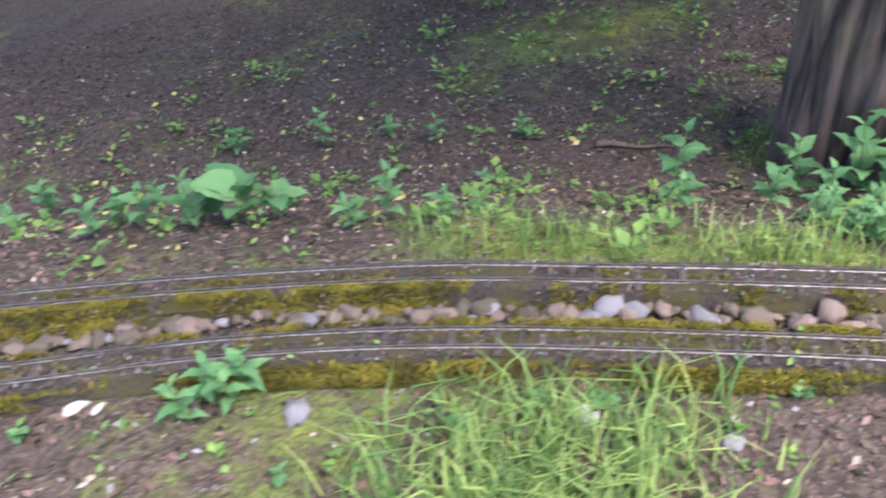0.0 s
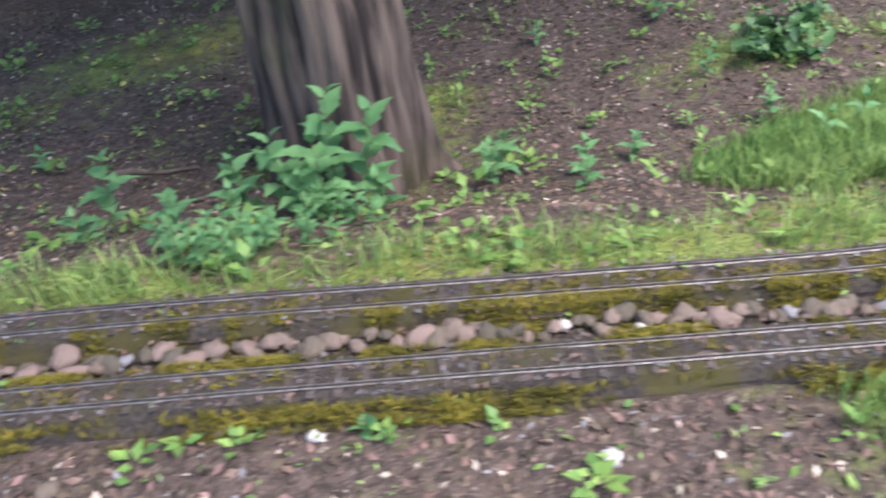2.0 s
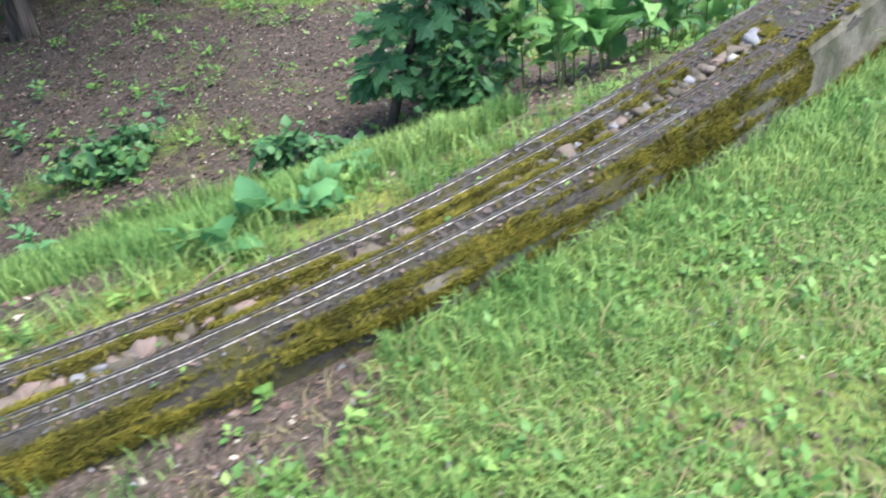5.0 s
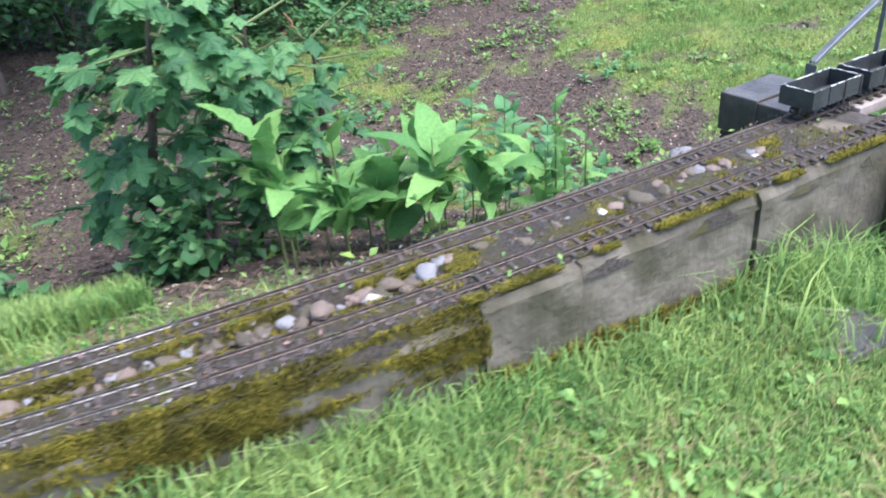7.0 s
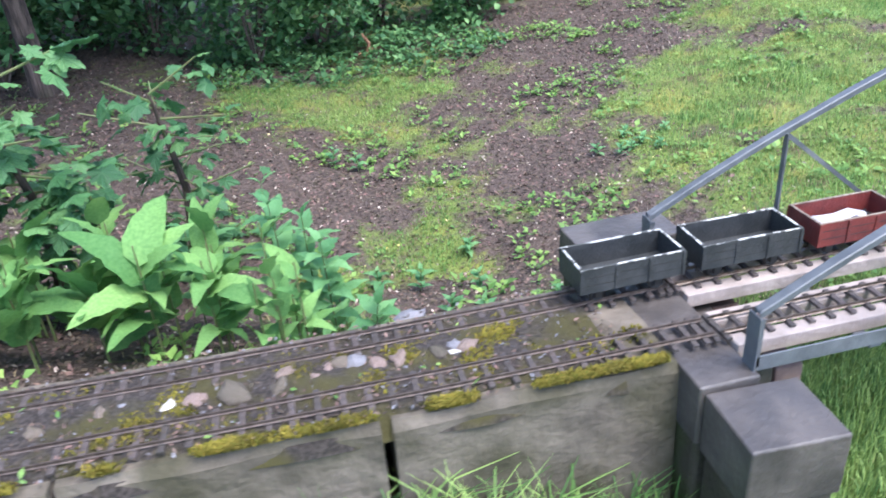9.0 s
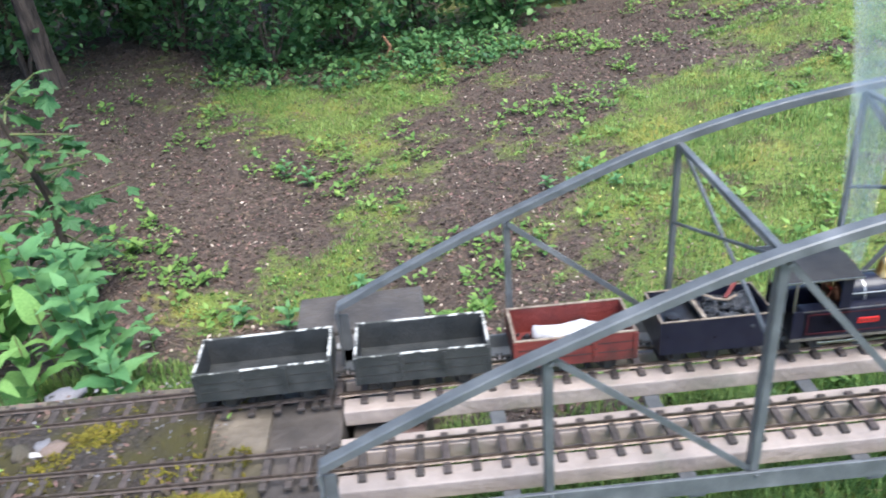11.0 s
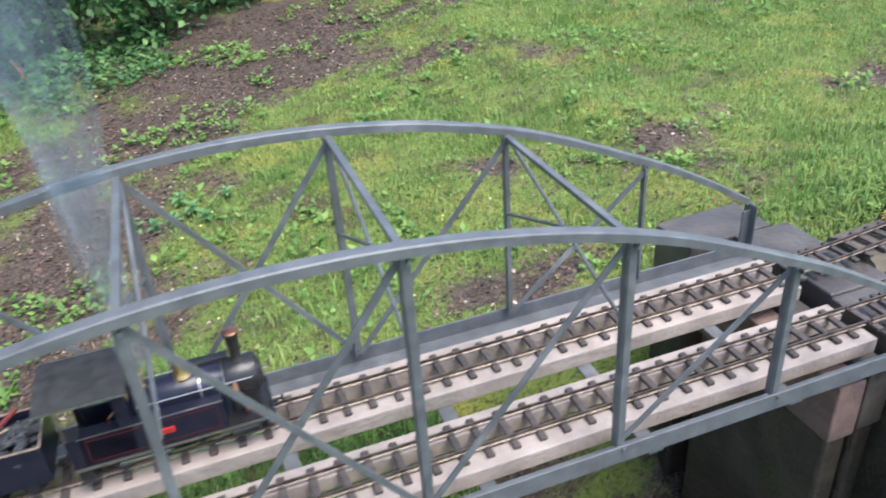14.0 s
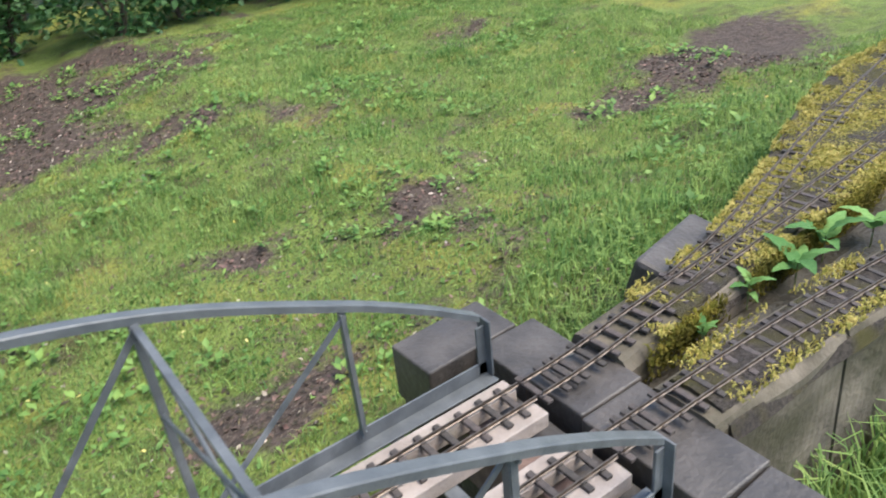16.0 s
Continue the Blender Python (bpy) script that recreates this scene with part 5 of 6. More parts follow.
s = -7.3
while s < -0.35:
    i = int(np.argmin(np.abs(near_xy[:, 0] - s)))
    if s < -1.5 or random.random() < 0.35:
        off = 0.088 + random.uniform(-0.016, 0.030)
        size = random.choice((0.011, 0.014, 0.017, 0.020, 0.025)) * random.uniform(0.8, 1.15)
        stone(near_xy[i][0] - near_t[i][1] * off, near_xy[i][1] + near_t[i][0] * off, GUTTER + 0.008 if s < -1.5 else 0.0, size, random.choices(("pale brown", "blue-grey", "white"), (0.86, 0.12, 0.02))[0])
    s += random.uniform(0.013, 0.024)
for x, y, size, tint in ((-1.501, 0.235, 0.030, "blue-grey"), (-1.04, 0.205, 0.020, "white"), (-0.99, 0.21, 0.022, "pale brown"), (-1.64, 0.225, 0.016, "white"), (-0.84, 0.2, 0.024, "pale brown"), (-0.505, 0.2, 0.015, "white"), (-0.66, 0.2, 0.02, "pale brown")):
    stone(x, y, -0.006, size, tint)
for x, y, size, tint in ((-5.99, 1.77, 0.022, "white"), (-6.83, 2.22, 0.018, "white"), (-6.79, 2.2, 0.012, "white"), (-6.45, 2.02, 0.024, "blue-grey"), (-5.29, 1.44, 0.018, "pale brown"), (-4.83, 1.02, 0.016, "white"), (-5.17, 1.34, 0.014, "white"), (-4.32, 0.62, 0.018, "white"), (-0.77, -0.08, 0.022, "white"), (-6.1, 1.8, 0.014, "pale brown"), (-5.8, 1.62, 0.02, "blue-grey"), (-5.55, 1.5, 0.016, "pale brown"), (-3.55, 0.2, 0.014, "white"), (-3.4, 0.12, 0.012, "white")):
    stone(x, y, float(ground_z(x, y)), size, tint, "on the soil beside the track", group="loose stones on the bank")
bm = B()
bmesh.ops.create_icosphere(bm, subdivisions=4, radius=1.0)
for v in bm.verts:
    v.co *= 1 + 0.35 * noise.noise(v.co * 1.3 + Vector((3, 8, 1))) + 0.10 * noise.noise(v.co * 4)
    v.co = Vector((v.co.x * 0.13, v.co.y * 0.075, max(-0.03, min(0.022, v.co.z * 0.06)) + 0.004 * noise.noise(v.co * 7)))
flag = part("flat_rock", bm, SLAB, None, "flat wet grey rock half sunk in the grass", True)
flag.matrix_basis = pose(-0.70, -0.24, float(ground_z(-0.70, -0.24)) + 0.006, 0, 0, 12)
tagged(flag, category="rock")
stone(-0.56, 0.40, -0.05, 0.035, "blue-grey", "beside the track wall", 0.5, "loose stones on the bank")
stone(-0.026, 0.462, -0.026, 0.013, "white", "on the pier", 0.5, "loose stones on the pier")
bm = box(B(), (0, 0, 0), (0.30, 0.085, 0.12), 0.012)
rockb = part("stone_block", bm, SLAB, None, "brown stone block beside the junction's bed")
rockb.matrix_basis = pose(2.70, 0.490, -0.090, 14, 3, 14)
tagged(rockb, category="stone block")


# ---- leafy plants ----
def leaf_mesh(name, length, width, material, point=1.3, droop=0.25, teeth=0.0, n=9):
    bm = B()
    rows = []
    for i in range(n):
        u = i / (n - 1)
        w = width * 0.5 * (math.sin(math.pi * min(1, u ** 0.62)) ** (1 / point)) * (1 - 0.25 * u) + 0.0006
        w *= 1 + teeth * (1 if i % 2 else -1)
        x = length * u
        z = 0.18 * length * math.sin(math.pi * u * 0.6) - droop * length * u * u
        rows.append([bm.verts.new((x, k * w, z + abs(k) * w * 0.18 + (0.13 * w * math.sin(i * 2.1 + k) if abs(k) == 1 else 0))) for k in (-1, -0.5, 0, 0.5, 1)])
    for a, b in zip(rows, rows[1:]):
        for k in range(4):
            bm.faces.new((a[k], b[k], b[k + 1], a[k + 1]))
    me = bpy.data.meshes.new(name)
    bm.to_mesh(me)
    bm.free()
    me.polygons.foreach_set("use_smooth", [True] * len(me.polygons))
    me.materials.append(material)
    return me


NETTLE_LEAF = [leaf_mesh("leaf", 1.0, 0.56, NETTLE, 1.0, d, 0.10, 11) for d in (0.2, 0.4)]
DOCK_LEAF = [leaf_mesh("leaf", 1.0, 0.46, DOCK, 1.5, d, 0.02, 13) for d in (0.15, 0.32, 0.5)]
HEART_LEAF = [leaf_mesh("leaf", 1.0, 0.85, NETTLE, 1.6, d, 0.04) for d in (0.2, 0.4)]


def add_leaf(plant, me, at, az, pitch, size, roll=0.0):
    ob = new("leaf", me)
    ob.parent = plant
    ob.matrix_basis = pose(*at, roll, -pitch, az) @ Matrix.Diagonal((size, size, size, 1))


def nettle(x, y, h=0.16, leaf=0.06, pairs=5, tilt=8, label="nettle-like plant with toothed green leaves in pairs"):
    p = thing("nettle_plant", label, "plant", (x, y, float(ground_z(x, y)) - 0.005), random.uniform(0, 360), "woodland plants")
    top = Vector((math.sin(radians(tilt)) * h, 0, h))
    part("stem", rod(B(), (0, 0, -0.01), top, 0.0026, 0.0014, 6), STALK, p)
    for k in range(pairs):
        u = 0.25 + 0.75 * k / max(1, pairs - 1)
        size = leaf * (1.15 - 0.5 * abs(u - 0.55)) * (0.65 if k == pairs - 1 else 1)
        for s in (0, 180):
            add_leaf(p, random.choice(NETTLE_LEAF), tuple(top * u), s + 90 * (k % 2) + random.uniform(-18, 18), random.uniform(5, 30) + (25 if k == pairs - 1 else 0), size * random.uniform(0.85, 1.15))


def rosette(x, y, n, leaf, spread=(15, 65), meshes=DOCK_LEAF, name="dock_plant", label="leafy plant with long broad bright leaves", rise=0.05):
    p = thing(name, label, "plant", (x, y, float(ground_z(x, y)) - 0.004), random.uniform(0, 360), "woodland plants")
    part("stem", rod(B(), (0, 0, -0.01), (0, 0, rise + leaf * 0.4), 0.004, 0.002, 6), STALK, p)
    for k in range(n):
        add_leaf(p, random.choice(meshes), (0, 0, rise * random.uniform(0.2, 1.0) + leaf * 0.35 * k / n), k * 137.5 + random.uniform(-20, 20), random.uniform(*spread), leaf * random.uniform(0.55, 1.25), random.uniform(-30, 30))


# beside the far verge
for x, y, h, lf, n in ((-6.79, 2.96, 0.12, 0.06, 4), (-6.67, 2.95, 0.13, 0.065, 4), (-6.53, 2.86, 0.16, 0.075, 4), (-6.72, 3.02, 0.1, 0.06, 4), (-6.15, 2.62, 0.10, 0.05, 4), (-6.05, 2.66, 0.17, 0.06, 5), (-5.93, 2.58, 0.08, 0.05, 4), (-5.84, 2.55, 0.05, 0.035, 3), (-7.02, 3.2, 0.1, 0.06, 4), (-7.0, 3.63, 0.12, 0.07, 5),
                       (-5.25, 2.52, 0.24, 0.08, 5), (-5.32, 2.36, 0.10, 0.06, 4), (-5.12, 2.28, 0.12, 0.07, 4), (-4.95, 2.26, 0.17, 0.075, 5), (-4.86, 2.14, 0.24, 0.10, 5), (-4.78, 2.08, 0.28, 0.105, 5), (-4.68, 2.06, 0.30, 0.11, 6), (-4.72, 2.16, 0.36, 0.11, 6), (-4.88, 2.06, 0.14, 0.07, 4), (-5.02, 2.1, 0.12, 0.06, 4), (-4.66, 1.98, 0.12, 0.07, 4),
                       (-4.22, 2.14, 0.16, 0.07, 5), (-4.05, 1.9, 0.1, 0.06, 4), (-4.14, 2.19, 0.15, 0.07, 5), (-3.97, 2.0, 0.12, 0.06, 4), (-3.75, 2.0, 0.10, 0.05, 4), (-3.2, 1.9, 0.12, 0.05, 5), (-3.15, 2.23, 0.12, 0.05, 4), (-3.42, 1.6, 0.14, 0.06, 4), (-3.25, 1.56, 0.16, 0.07, 4),
                       (-5.99, 3.66, 0.16, 0.06, 5), (-5.61, 3.46, 0.12, 0.05, 4), (-5.61, 3.02, 0.05, 0.045, 3), (-5.32, 3.32, 0.09, 0.05, 4), (-6.31, 3.85, 0.1, 0.06, 4), (-6.64, 3.41, 0.1, 0.05, 4), (-5.75, 3.6, 0.1, 0.05, 4), (-4.0, 3.1, 0.12, 0.06, 4), (-3.4, 2.9, 0.1, 0.05, 4), (-2.9, 2.7, 0.12, 0.06, 4), (-2.6, 3.2, 0.1, 0.05, 4), (-2.3, 2.6, 0.1, 0.05, 4)):
    by_trunk = -5.05 < x < -4.6
    nettle(x + 0.05 * by_trunk, y + 0.12 * by_trunk, h, lf, n, random.uniform(-12, 12))
# low leafy carpet by the trunk
for k in range(40):
    nettle(random.uniform(-5.22, -4.72), random.uniform(1.88, 2.14), random.uniform(0.05, 0.11), 0.036, 4, 10, "low blue-green leafy plant beside the track")
# the big heart leaves
for x, y, n, lf in ((-6.50, 2.90, 6, 0.10), (-6.40, 2.82, 7, 0.105), (-6.32, 2.80, 5, 0.09)):
    rosette(x, y, n, lf, (0, 45), HEART_LEAF, "heart_leaf_plant", "plant with large heart-shaped green leaves", 0.10)
# bramble-like runner
for x, y in ((-3.1, 0.86), (-3.06, 0.76), (-2.94, 0.80), (-2.84, 0.72), (-2.78, 0.70), (-2.9, 0.92), (-2.72, 0.84), (-2.6, 0.80), (-2.55, 0.92)):
    rosette(x, y, 4, 0.085, (5, 55), HEART_LEAF, "bindweed_plant", "trailing plant with pale broad leaves", 0.04)
# near side
for x, y in ((-6.6, 2.13), (-6.55, 2.1), (-6.52, 2.13), (-6.63, 2.08)):
    nettle(x, y, 0.10, 0.05, 4, 12, "pale green weed with rounded leaves beside the track")
for x, y in ((-6.93, 2.2), (-6.51, 1.9), (-6.2, 1.86), (-6.05, 1.84), (-5.95, 1.78), (-5.64, 1.64), (-4.97, 1.28), (-4.93, 1.25), (-5.69, 1.72), (-5.1, 1.3)):
    rosette(x, y, 5, 0.035, (10, 50), HEART_LEAF, "small_weed", "small round-leaved weed on bare soil", 0.01)
# the docks beside the wall
for x, y, n, lf in ((-1.62, 0.86, 7, 0.20), (-1.45, 0.80, 8, 0.22), (-1.30, 0.86, 8, 0.23), (-1.15, 0.80, 8, 0.21), (-1.0, 0.76, 7, 0.17), (-1.25, 1.10, 8, 0.24), (-1.0, 1.02, 8, 0.20), (-1.5, 1.12, 8, 0.22), (-0.88, 0.62, 6, 0.12), (-0.78, 0.56, 6, 0.09), (-0.8, 0.72, 6, 0.13)):
    rosette(x, y, n + 3, lf * 0.86, (0, 70), DOCK_LEAF, rise=random.uniform(0.18, 0.36))
    rosette(x + random.uniform(-0.08, 0.08), y + random.uniform(0.0, 0.12), n, lf * 0.78, (0, 70), DOCK_LEAF, rise=random.uniform(0.22, 0.48))
for x, y, h in ((-0.80, 0.95, 0.46), (-0.70, 0.84, 0.36), (-0.84, 1.1, 0.5), (-0.62, 0.72, 0.22), (-0.74, 1.02, 0.42), (-0.66, 0.92, 0.3), (-1.1, 1.25, 0.36), (-1.08, 1.5, 0.3), (-1.2, 1.7, 0.3), (-0.75, 1.3, 0.15), (-0.5, 1.5, 0.08), (-0.35, 1.5, 0.1), (-0.14, 1.4, 0.08), (-0.3, 1.2, 0.07), (-0.1, 1.72, 0.06), (-0.52, 2.86, 0.1), (-0.4, 2.8, 0.1), (-0.2, 1.1, 0.06), (0.05, 1.05, 0.05)):
    nettle(x, y, h, 0.055 if h < 0.2 else 0.09, 8 if h > 0.3 else (6 if h > 0.15 else 4), random.uniform(-10, 10))
for x, y in ((0.88, 2.26), (0.8, 2.2), (0.95, 2.3), (1.0, 2.2), (0.72, 2.3), (0.9, 2.4), (1.1, 2.35)):
    nettle(x, y, 0.05, 0.045, 4, 10, "low clump of leafy weeds in the turf")
# between the viaduct walls
for x, y, lf in ((2.78, 0.23, 0.085), (2.92, 0.25, 0.09), (3.05, 0.21, 0.08), (2.64, 0.25, 0.045), (2.45, 0.22, 0.035)):
    p = thing("dock_plant", "broad-leaved seedling between the viaduct walls", "plant", (x, y, -0.086), random.uniform(0, 360), "woodland plants")
    part("stem", rod(B(), (0, 0, -0.005), (0, 0, 0.07), 0.002, 0.0015, 6), STALK, p)
    for k in range(5):
        add_leaf(p, random.choice(DOCK_LEAF[:2]), (0, 0, 0.05 + 0.006 * k), k * 140, random.uniform(5, 45), lf * random.uniform(0.8, 1.2))


# ---- shrubs and trees ----
def crown_arrays(n, centre, radii, leaf, seed, clumps=26):
    r = np.random.default_rng(seed)
    cc = r.normal(0, 1, (clumps, 3))
    cc /= np.linalg.norm(cc, axis=1)[:, None]
    cc *= r.uniform(0.35, 1.0, clumps)[:, None]
    pick = r.integers(0, clumps, n)
    p = np.array(centre) + (cc[pick] + r.normal(0, 0.17, (n, 3))) * np.array(radii)
    az, tl = r.uniform(0, 2 * np.pi, n), r.normal(0, 0.5, n)
    u = np.stack([np.cos(az), np.sin(az), tl - 0.25], -1)
    s = np.stack([-np.sin(az), np.cos(az), r.normal(0, 0.4, n)], -1)
    up = np.cross(u, s)
    L = leaf * r.uniform(0.5, 1.3, n)[:, None]
    W = L * 0.55
    v = np.stack([p, p + u * L * 0.35 - s * W + up * W * 0.2, p + u * L * 0.75 - s * W * 0.75, p + u * L * 1.25, p + u * L * 0.75 + s * W * 0.75, p + u * L * 0.35 + s * W + up * W * 0.2, p + u * L * 0.5 - up * W * 0.15], 1).reshape(-1, 3)
    k = (np.arange(n) * 7)[:, None]
    t = np.concatenate([k + [6, a, b] for a, b in ((0, 1), (1, 2), (2, 3), (3, 4), (4, 5), (5, 0))], 1).reshape(-1, 3)
    return v, t


def shrub(x, y, radii, leaf, n, label, seed, material=SHRUB, lift=0.9):
    z = float(ground_z(x, y))
    th = thing("shrub", label, "shrub", (x, y, z), 0, "woodland shrubs")
    r = random.Random(seed)
    for k in range(6):
        bm = B()
        a = r.uniform(0, 6.28)
        tip = Vector((math.cos(a) * radii[0] * r.uniform(0.3, 0.8), math.sin(a) * radii[1] * r.uniform(0.3, 0.8), radii[2] * r.uniform(0.8, 1.6)))
        rod(bm, (0, 0, -0.03), tip * 0.5 + Vector((0, 0, 0.08)), 0.014, 0.009, 7)
        rod(bm, tip * 0.5 + Vector((0, 0, 0.08)), tip, 0.009, 0.003, 6)
        part("branch", bm, BARK, th)
    v, t = crown_arrays(n, (0, 0, radii[2] * lift), radii, leaf, seed)
    ob = mesh_from("foliage", v, t, material, "", "")
    del ob["kind"]
    ob.parent = th


def lobed_mesh(lobes, seed):
    """A maple-like leaf: a fan of pointed, toothed lobes, slightly cupped."""
    r = random.Random(seed)
    bm = B()
    mid = bm.verts.new((0.42, 0, 0.05))
    rim_pts = [(0.0, 0.0, 0.0)]
    for k in range(lobes):
        a = radians(-125 + 250 * k / (lobes - 1))
        reach = 0.62 - 0.24 * abs(k / (lobes - 1) - 0.5) * 2
        for da, q in ((-0.46, 0.70), (-0.20, 0.84), (-0.14, 0.93), (0.0, 1.0), (0.14, 0.93), (0.20, 0.84), (0.46, 0.70)):
            d = reach * q * r.uniform(0.92, 1.06)
            rim_pts.append((0.42 + d * math.cos(a + da), d * math.sin(a + da), -0.10 * q * q + r.uniform(-0.03, 0.03)))
    ring = [bm.verts.new(p) for p in rim_pts]
    for p, q in zip(ring, ring[1:] + ring[:1]):
        bm.faces.new((mid, p, q))
    me = bpy.data.meshes.new("leaf")
    bm.to_mesh(me)
    bm.free()
    me.materials.append(LOBED)
    return me


LOBED_LEAF = [lobed_mesh(5, k) for k in range(4)]


def sapling(x, y, lean, height, n, spread, size, label, seed):
    """A young tree: a leaning stem, side twigs and tiers of lobed leaves."""
    r = random.Random(seed)
    th = thing("maple_sapling", label, "sapling", (x, y, float(ground_z(x, y)) - 0.01), 0, "woodland shrubs")
    top = Vector((lean[0], lean[1], height))
    bend = top * 0.5 + Vector((0.03, 0.05, 0))
    part("stem", rod(rod(B(), (0, 0, -0.02), bend, 0.022, 0.015, 8), bend, top, 0.015, 0.005, 8), BARK, th)
    twigs = []
    for k in range(22):
        u = 0.15 + 0.85 * k / 21
        p = bend * (u * 2) if u < 0.5 else bend.lerp(top, u * 2 - 1)
        a = k * 2.4 + r.uniform(-0.3, 0.3)
        q = p + Vector((math.cos(a) * spread * r.uniform(0.5, 1.1), math.sin(a) * spread * r.uniform(0.4, 0.9), r.uniform(-0.06, 0.12)))
        part("twig", rod(B(), p, q, 0.005, 0.002, 5), STALK, th)
        twigs.append((p, q, a))
    for k in range(n):
        p, q, a = r.choice(twigs)
        at = p.lerp(q, r.uniform(0.25, 1.05)) + Vector((r.uniform(-0.05, 0.05), r.uniform(-0.05, 0.05), r.uniform(-0.04, 0.04)))
        add_leaf(th, r.choice(LOBED_LEAF), tuple(at), math.degrees(a) + r.uniform(-75, 75), r.uniform(-55, 15), size * r.uniform(0.6, 1.25), r.uniform(-30, 30))


sapling(-1.93, 1.48, (0.16, -0.42), 0.98, 330, 0.24, 0.098, "young maple-like tree with dark green lobed leaves", 3)
sapling(-1.55, 1.45, (0.04, -0.26), 0.86, 260, 0.24, 0.090, "young maple-like tree with dark green lobed leaves", 4)
sapling(-1.15, 1.72, (0.0, -0.1), 0.75, 130, 0.24, 0.075, "smaller maple-like sapling behind the docks", 5)
shrub(-1.78, 1.15, (0.20, 0.14, 0.16), 0.034, 500, "low ivy-clad shrub at the glade's edge", 5)
shrub(-2.5, 4.7, (0.6, 0.5, 0.6), 0.045, 2000, "dark leafy shrub with lobed leaves", 6)
shrub(-2.4, 1.35, (0.2, 0.15, 0.12), 0.035, 500, "low dark leafy bush", 7)
shrub(-2.75, 2.2, (0.25, 0.15, 0.10), 0.03, 500, "low dark leafy bush", 8)
for k, x in enumerate(np.arange(-4.6, 8.0, 0.62)):
    y = 5.75 + 0.35 * math.sin(k * 1.9) + 0.45 * float(smooth((x - 0.4) / 1.5)) - 1.5 * float(smooth((x - 4.2) / 3.0)) - 0.5 * float(smooth((0.4 - x) / 0.6)) + 0.3 * float(smooth((-1 - x) / 1.0))
    shrub(float(x) + random.uniform(-0.1, 0.1), y, (0.55, 0.42, random.uniform(0.5, 0.8)), 0.042, 2300, "dense dark green shrub at the glade's edge", 20 + k, lift=0.75)
for k, x in enumerate(np.arange(-8.0, 9.0, 1.3)):
    shrub(float(x), 7.6 + 0.5 * math.sin(k * 2.3), (0.9, 0.6, 1.2), 0.11, 1100, "tall dark undergrowth behind the glade", 60 + k)


def trunk(th, base, top, r0, r1, flare, seed, sides=132, rings=44):
    bm = B()
    base, top = Vector(base), Vector(top)
    rows = []
    for i in range(rings):
        u = i / (rings - 1)
        c = base.lerp(top, u)
        h = (top - base).length * u
        row = []
        for k in range(sides):
            a = 2 * math.pi * k / sides
            rad = (r0 + (r1 - r0) * u) * (1 + flare * math.exp(-h / 0.12) * (0.5 + 0.5 * math.sin(a * 5 + seed)))
            rad *= 1 + 0.06 * math.sin(a * 5 + 1.2 * math.sin(h * 2.1 + a)) + 0.13 * abs(math.sin(a * 13 + 1.5 * math.sin(h * 3 + 2 * a))) ** 0.6 + 0.10 * noise.noise(Vector((a * 3, h * 4, seed)))
            row.append(bm.verts.new(c + Vector((math.cos(a) * rad, math.sin(a) * rad, 0))))
        rows.append(row)
    for a, b in zip(rows, rows[1:]):
        for k in range(sides):
            bm.faces.new((a[k], a[(k + 1) % sides], b[(k + 1) % sides], b[k]))
    bm.faces.new(rows[-1])
    part("trunk", bm, BARK, th, "", True)


def tree(x, y, r0, height, label, seed, lean=(0, 0), crown=(1.6, 1.6, 1.0), leaves=2600):
    z = float(ground_z(x, y))
    th = thing("tree", label, "tree", (x, y, z), 0, "woodland trees")
    trunk(th, (0, 0, -0.08), (lean[0], lean[1], height), r0, r0 * 0.6, 0.7, seed)
    r = random.Random(seed)
    for k in range(9):
        a = k * 2.4
        p = Vector((lean[0], lean[1], height)) * r.uniform(0.8, 1.0)
        q = p + Vector((math.cos(a) * crown[0] * 0.7, math.sin(a) * crown[1] * 0.7, r.uniform(0.3, 0.9)))
        part("limb", rod(B(), p, q, r0 * 0.25, 0.012, 8), BARK, th)
    v, t = crown_arrays(leaves, (lean[0], lean[1], height + 0.6), crown, 0.10, seed, 60)
    ob = mesh_from("crown", v, t, SHRUB, "", "")
    del ob["kind"]
    ob.parent = th


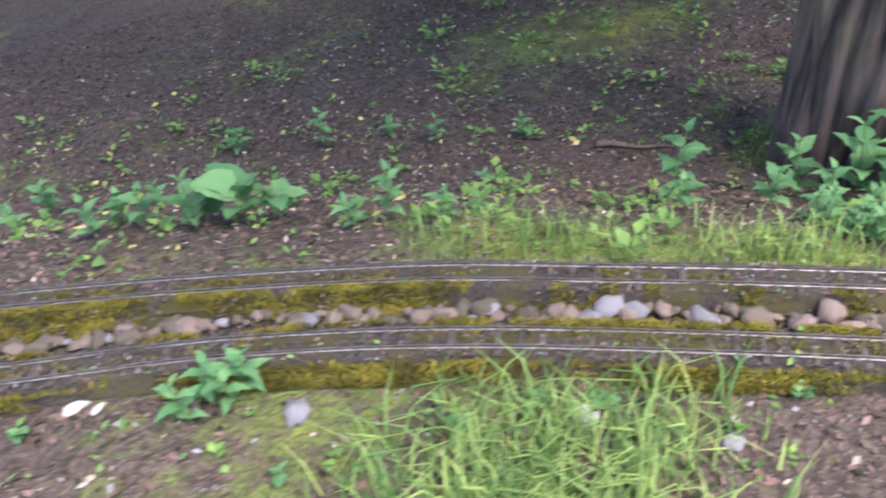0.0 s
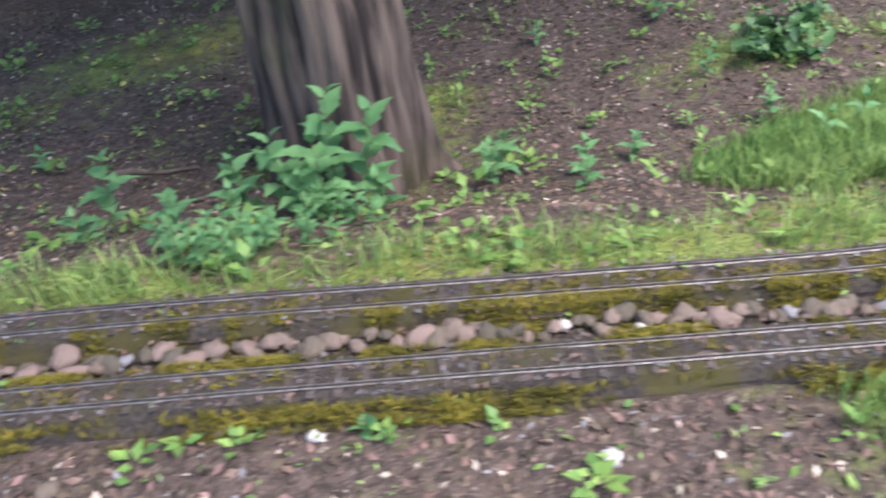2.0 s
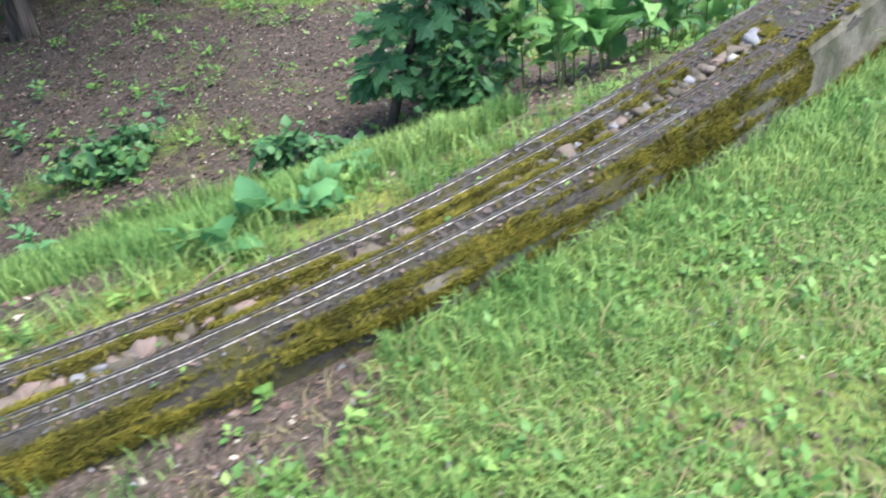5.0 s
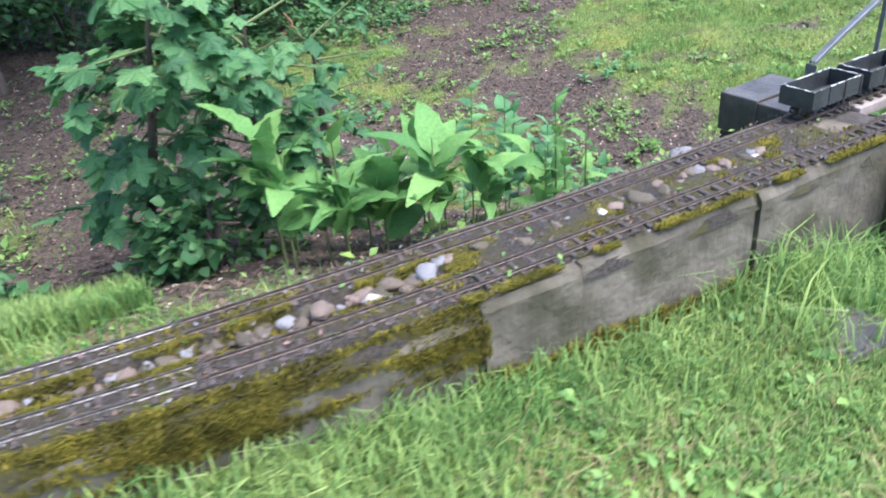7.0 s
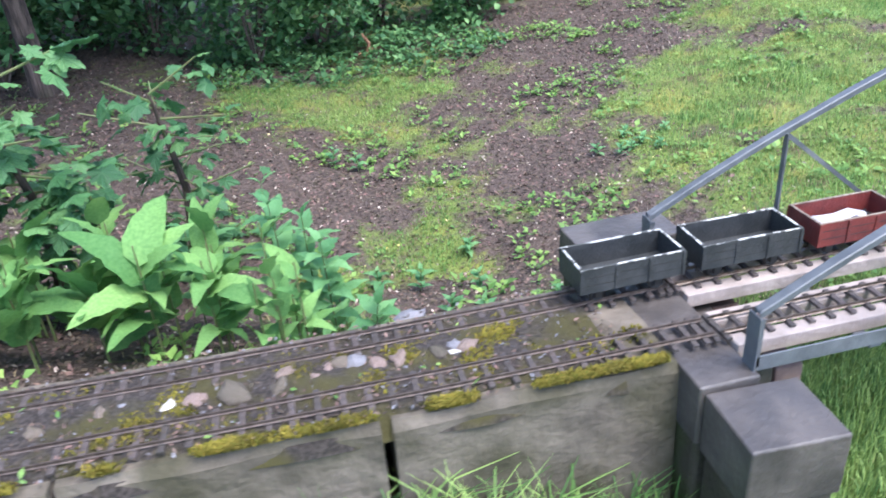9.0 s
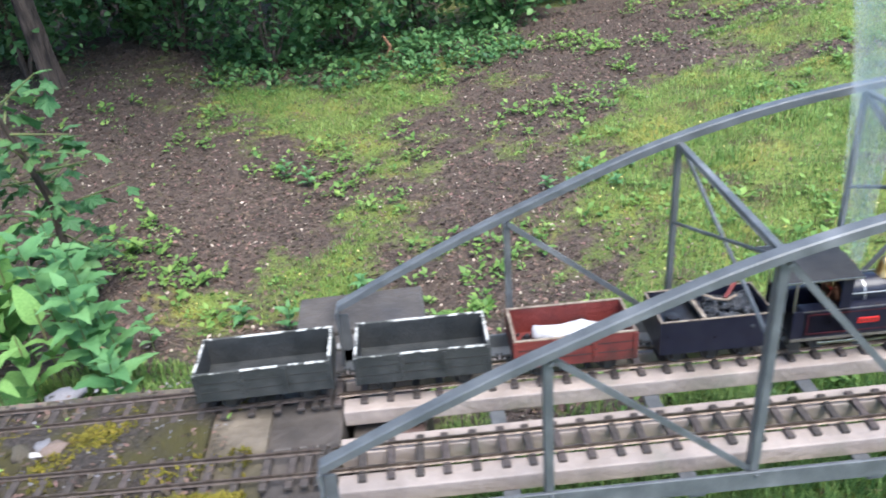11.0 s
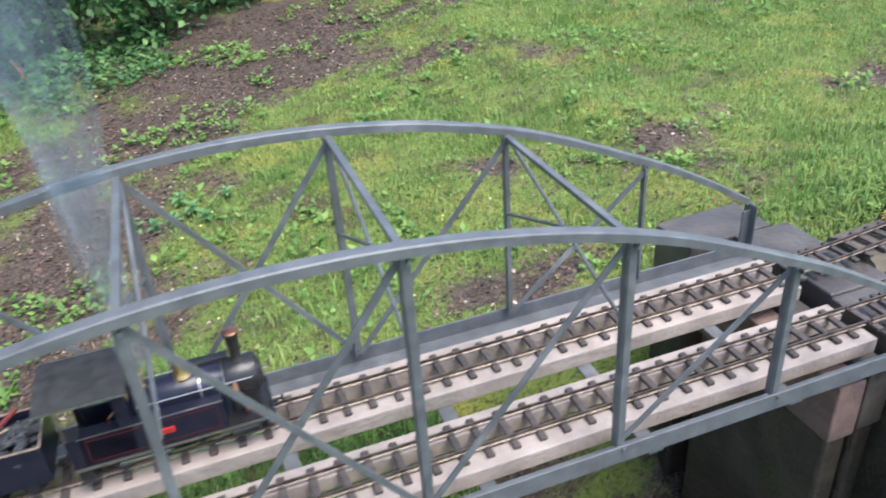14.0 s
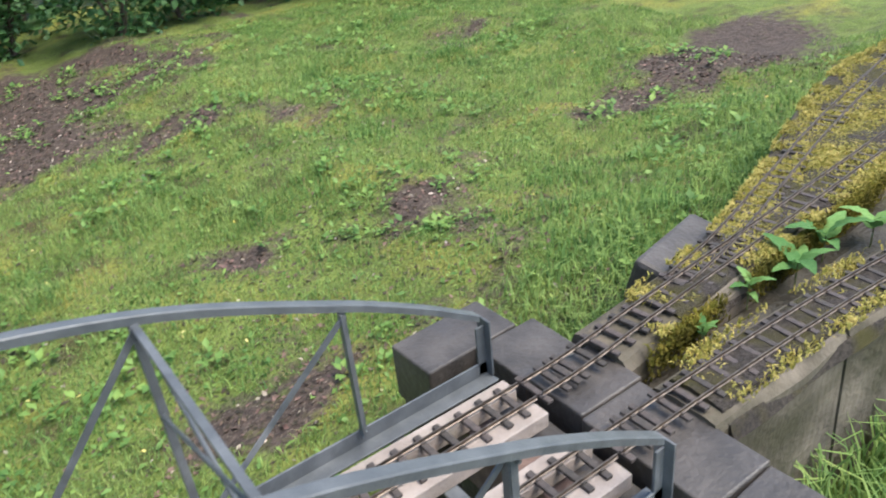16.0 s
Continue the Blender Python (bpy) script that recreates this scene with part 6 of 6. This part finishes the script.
# Crowns hang above the view, enlarged to shade the woodland and the glade's edge.
tree(-4.43, 2.60, 0.228, 3.4, "thick furrowed tree trunk with dark bark", 11, (-0.14, 0.10), (2.4, 2.0, 0.9), 5200)
tree(-2.2, 4.40, 0.06, 2.9, "slim dark tree trunk at the glade's edge", 12, (0.15, -0.7), (2.0, 2.0, 0.7), 6500)
tree(-7.6, 4.8, 0.10, 3.6, "dark tree trunk in the shade", 13, (0.1, 0.0), (2.2, 2.0, 1.0), 4200)
# Unseen tree, added so its leaning crown shades the hedge below.
tree(-0.5, 6.5, 0.10, 2.6, "unseen tree added to shade the glade's shrubs", 14, (0.0, -0.9), (2.0, 1.5, 0.6), 5200)


# ---- sticks ----
def stick(x, y, length, az, r=0.006, label="dead twig on the leaf litter"):
    pts = [Vector((length * (u - 0.5), 0.02 * length * math.sin(u * 7 + az), 0.004 * math.sin(u * 9))) for u in (0, 0.2, 0.4, 0.6, 0.8, 1)]
    bm = B()
    for i, (a, b) in enumerate(zip(pts, pts[1:])):
        rod(bm, a, b, r * (1 - 0.12 * i), r * (1 - 0.12 * (i + 1)), 7)
    ob = part("twig", bm, TWIG, None, label)
    slope = math.degrees(math.atan2(float(ground_z(x + math.cos(radians(az)) * 0.1, y + math.sin(radians(az)) * 0.1) - ground_z(x, y)), 0.1))
    ob.matrix_basis = pose(x, y, float(ground_z(x, y)) + r * 0.9, 0, -slope, az)
    tagged(ob, category="twig", group="dead twigs")


stick(-5.0, 3.05, 0.28, -25, 0.012, "thick dead branch on the leaf litter")
stick(-3.3, 1.75, 0.35, 10)
stick(-3.6, 2.3, 0.3, 40)
stick(-2.05, 1.27, 0.4, 35, 0.018, "dark fallen branch beside the lush grass")
stick(-2.95, 0.78, 0.55, 22, 0.004, "long pale stem lying over leaves")
for _ in range(46):
    x, y = random.uniform(-7, 1.5), random.uniform(0.9, 4.5)
    if y > float(y_far(x)) + 0.35:
        stick(x, y, random.uniform(0.06, 0.2), random.uniform(0, 360), random.uniform(0.002, 0.004))
bm = B()
for a, b, r in (((0, 0, 0), (0.03, 0.0, 0.10), 0.018), ((0.03, 0, 0.10), (-0.02, 0.02, 0.18), 0.014), ((0.02, 0, 0.05), (0.12, 0, 0.06), 0.012), ((0.0, 0, 0.03), (-0.10, -0.02, 0.03), 0.012)):
    rod(bm, a, b, r, r * 0.7, 8)
root = part("tree_root", bm, mat("orange_rotten_wood", (0.30, 0.14, 0.07), (0.20, 0.10, 0.06), 0.8, 30, 0.4), None, "orange-brown rotten root standing at the glade's edge")
root.matrix_basis = pose(0.0, 5.1, float(ground_z(0.0, 5.1)) - 0.01)
tagged(root, category="root")
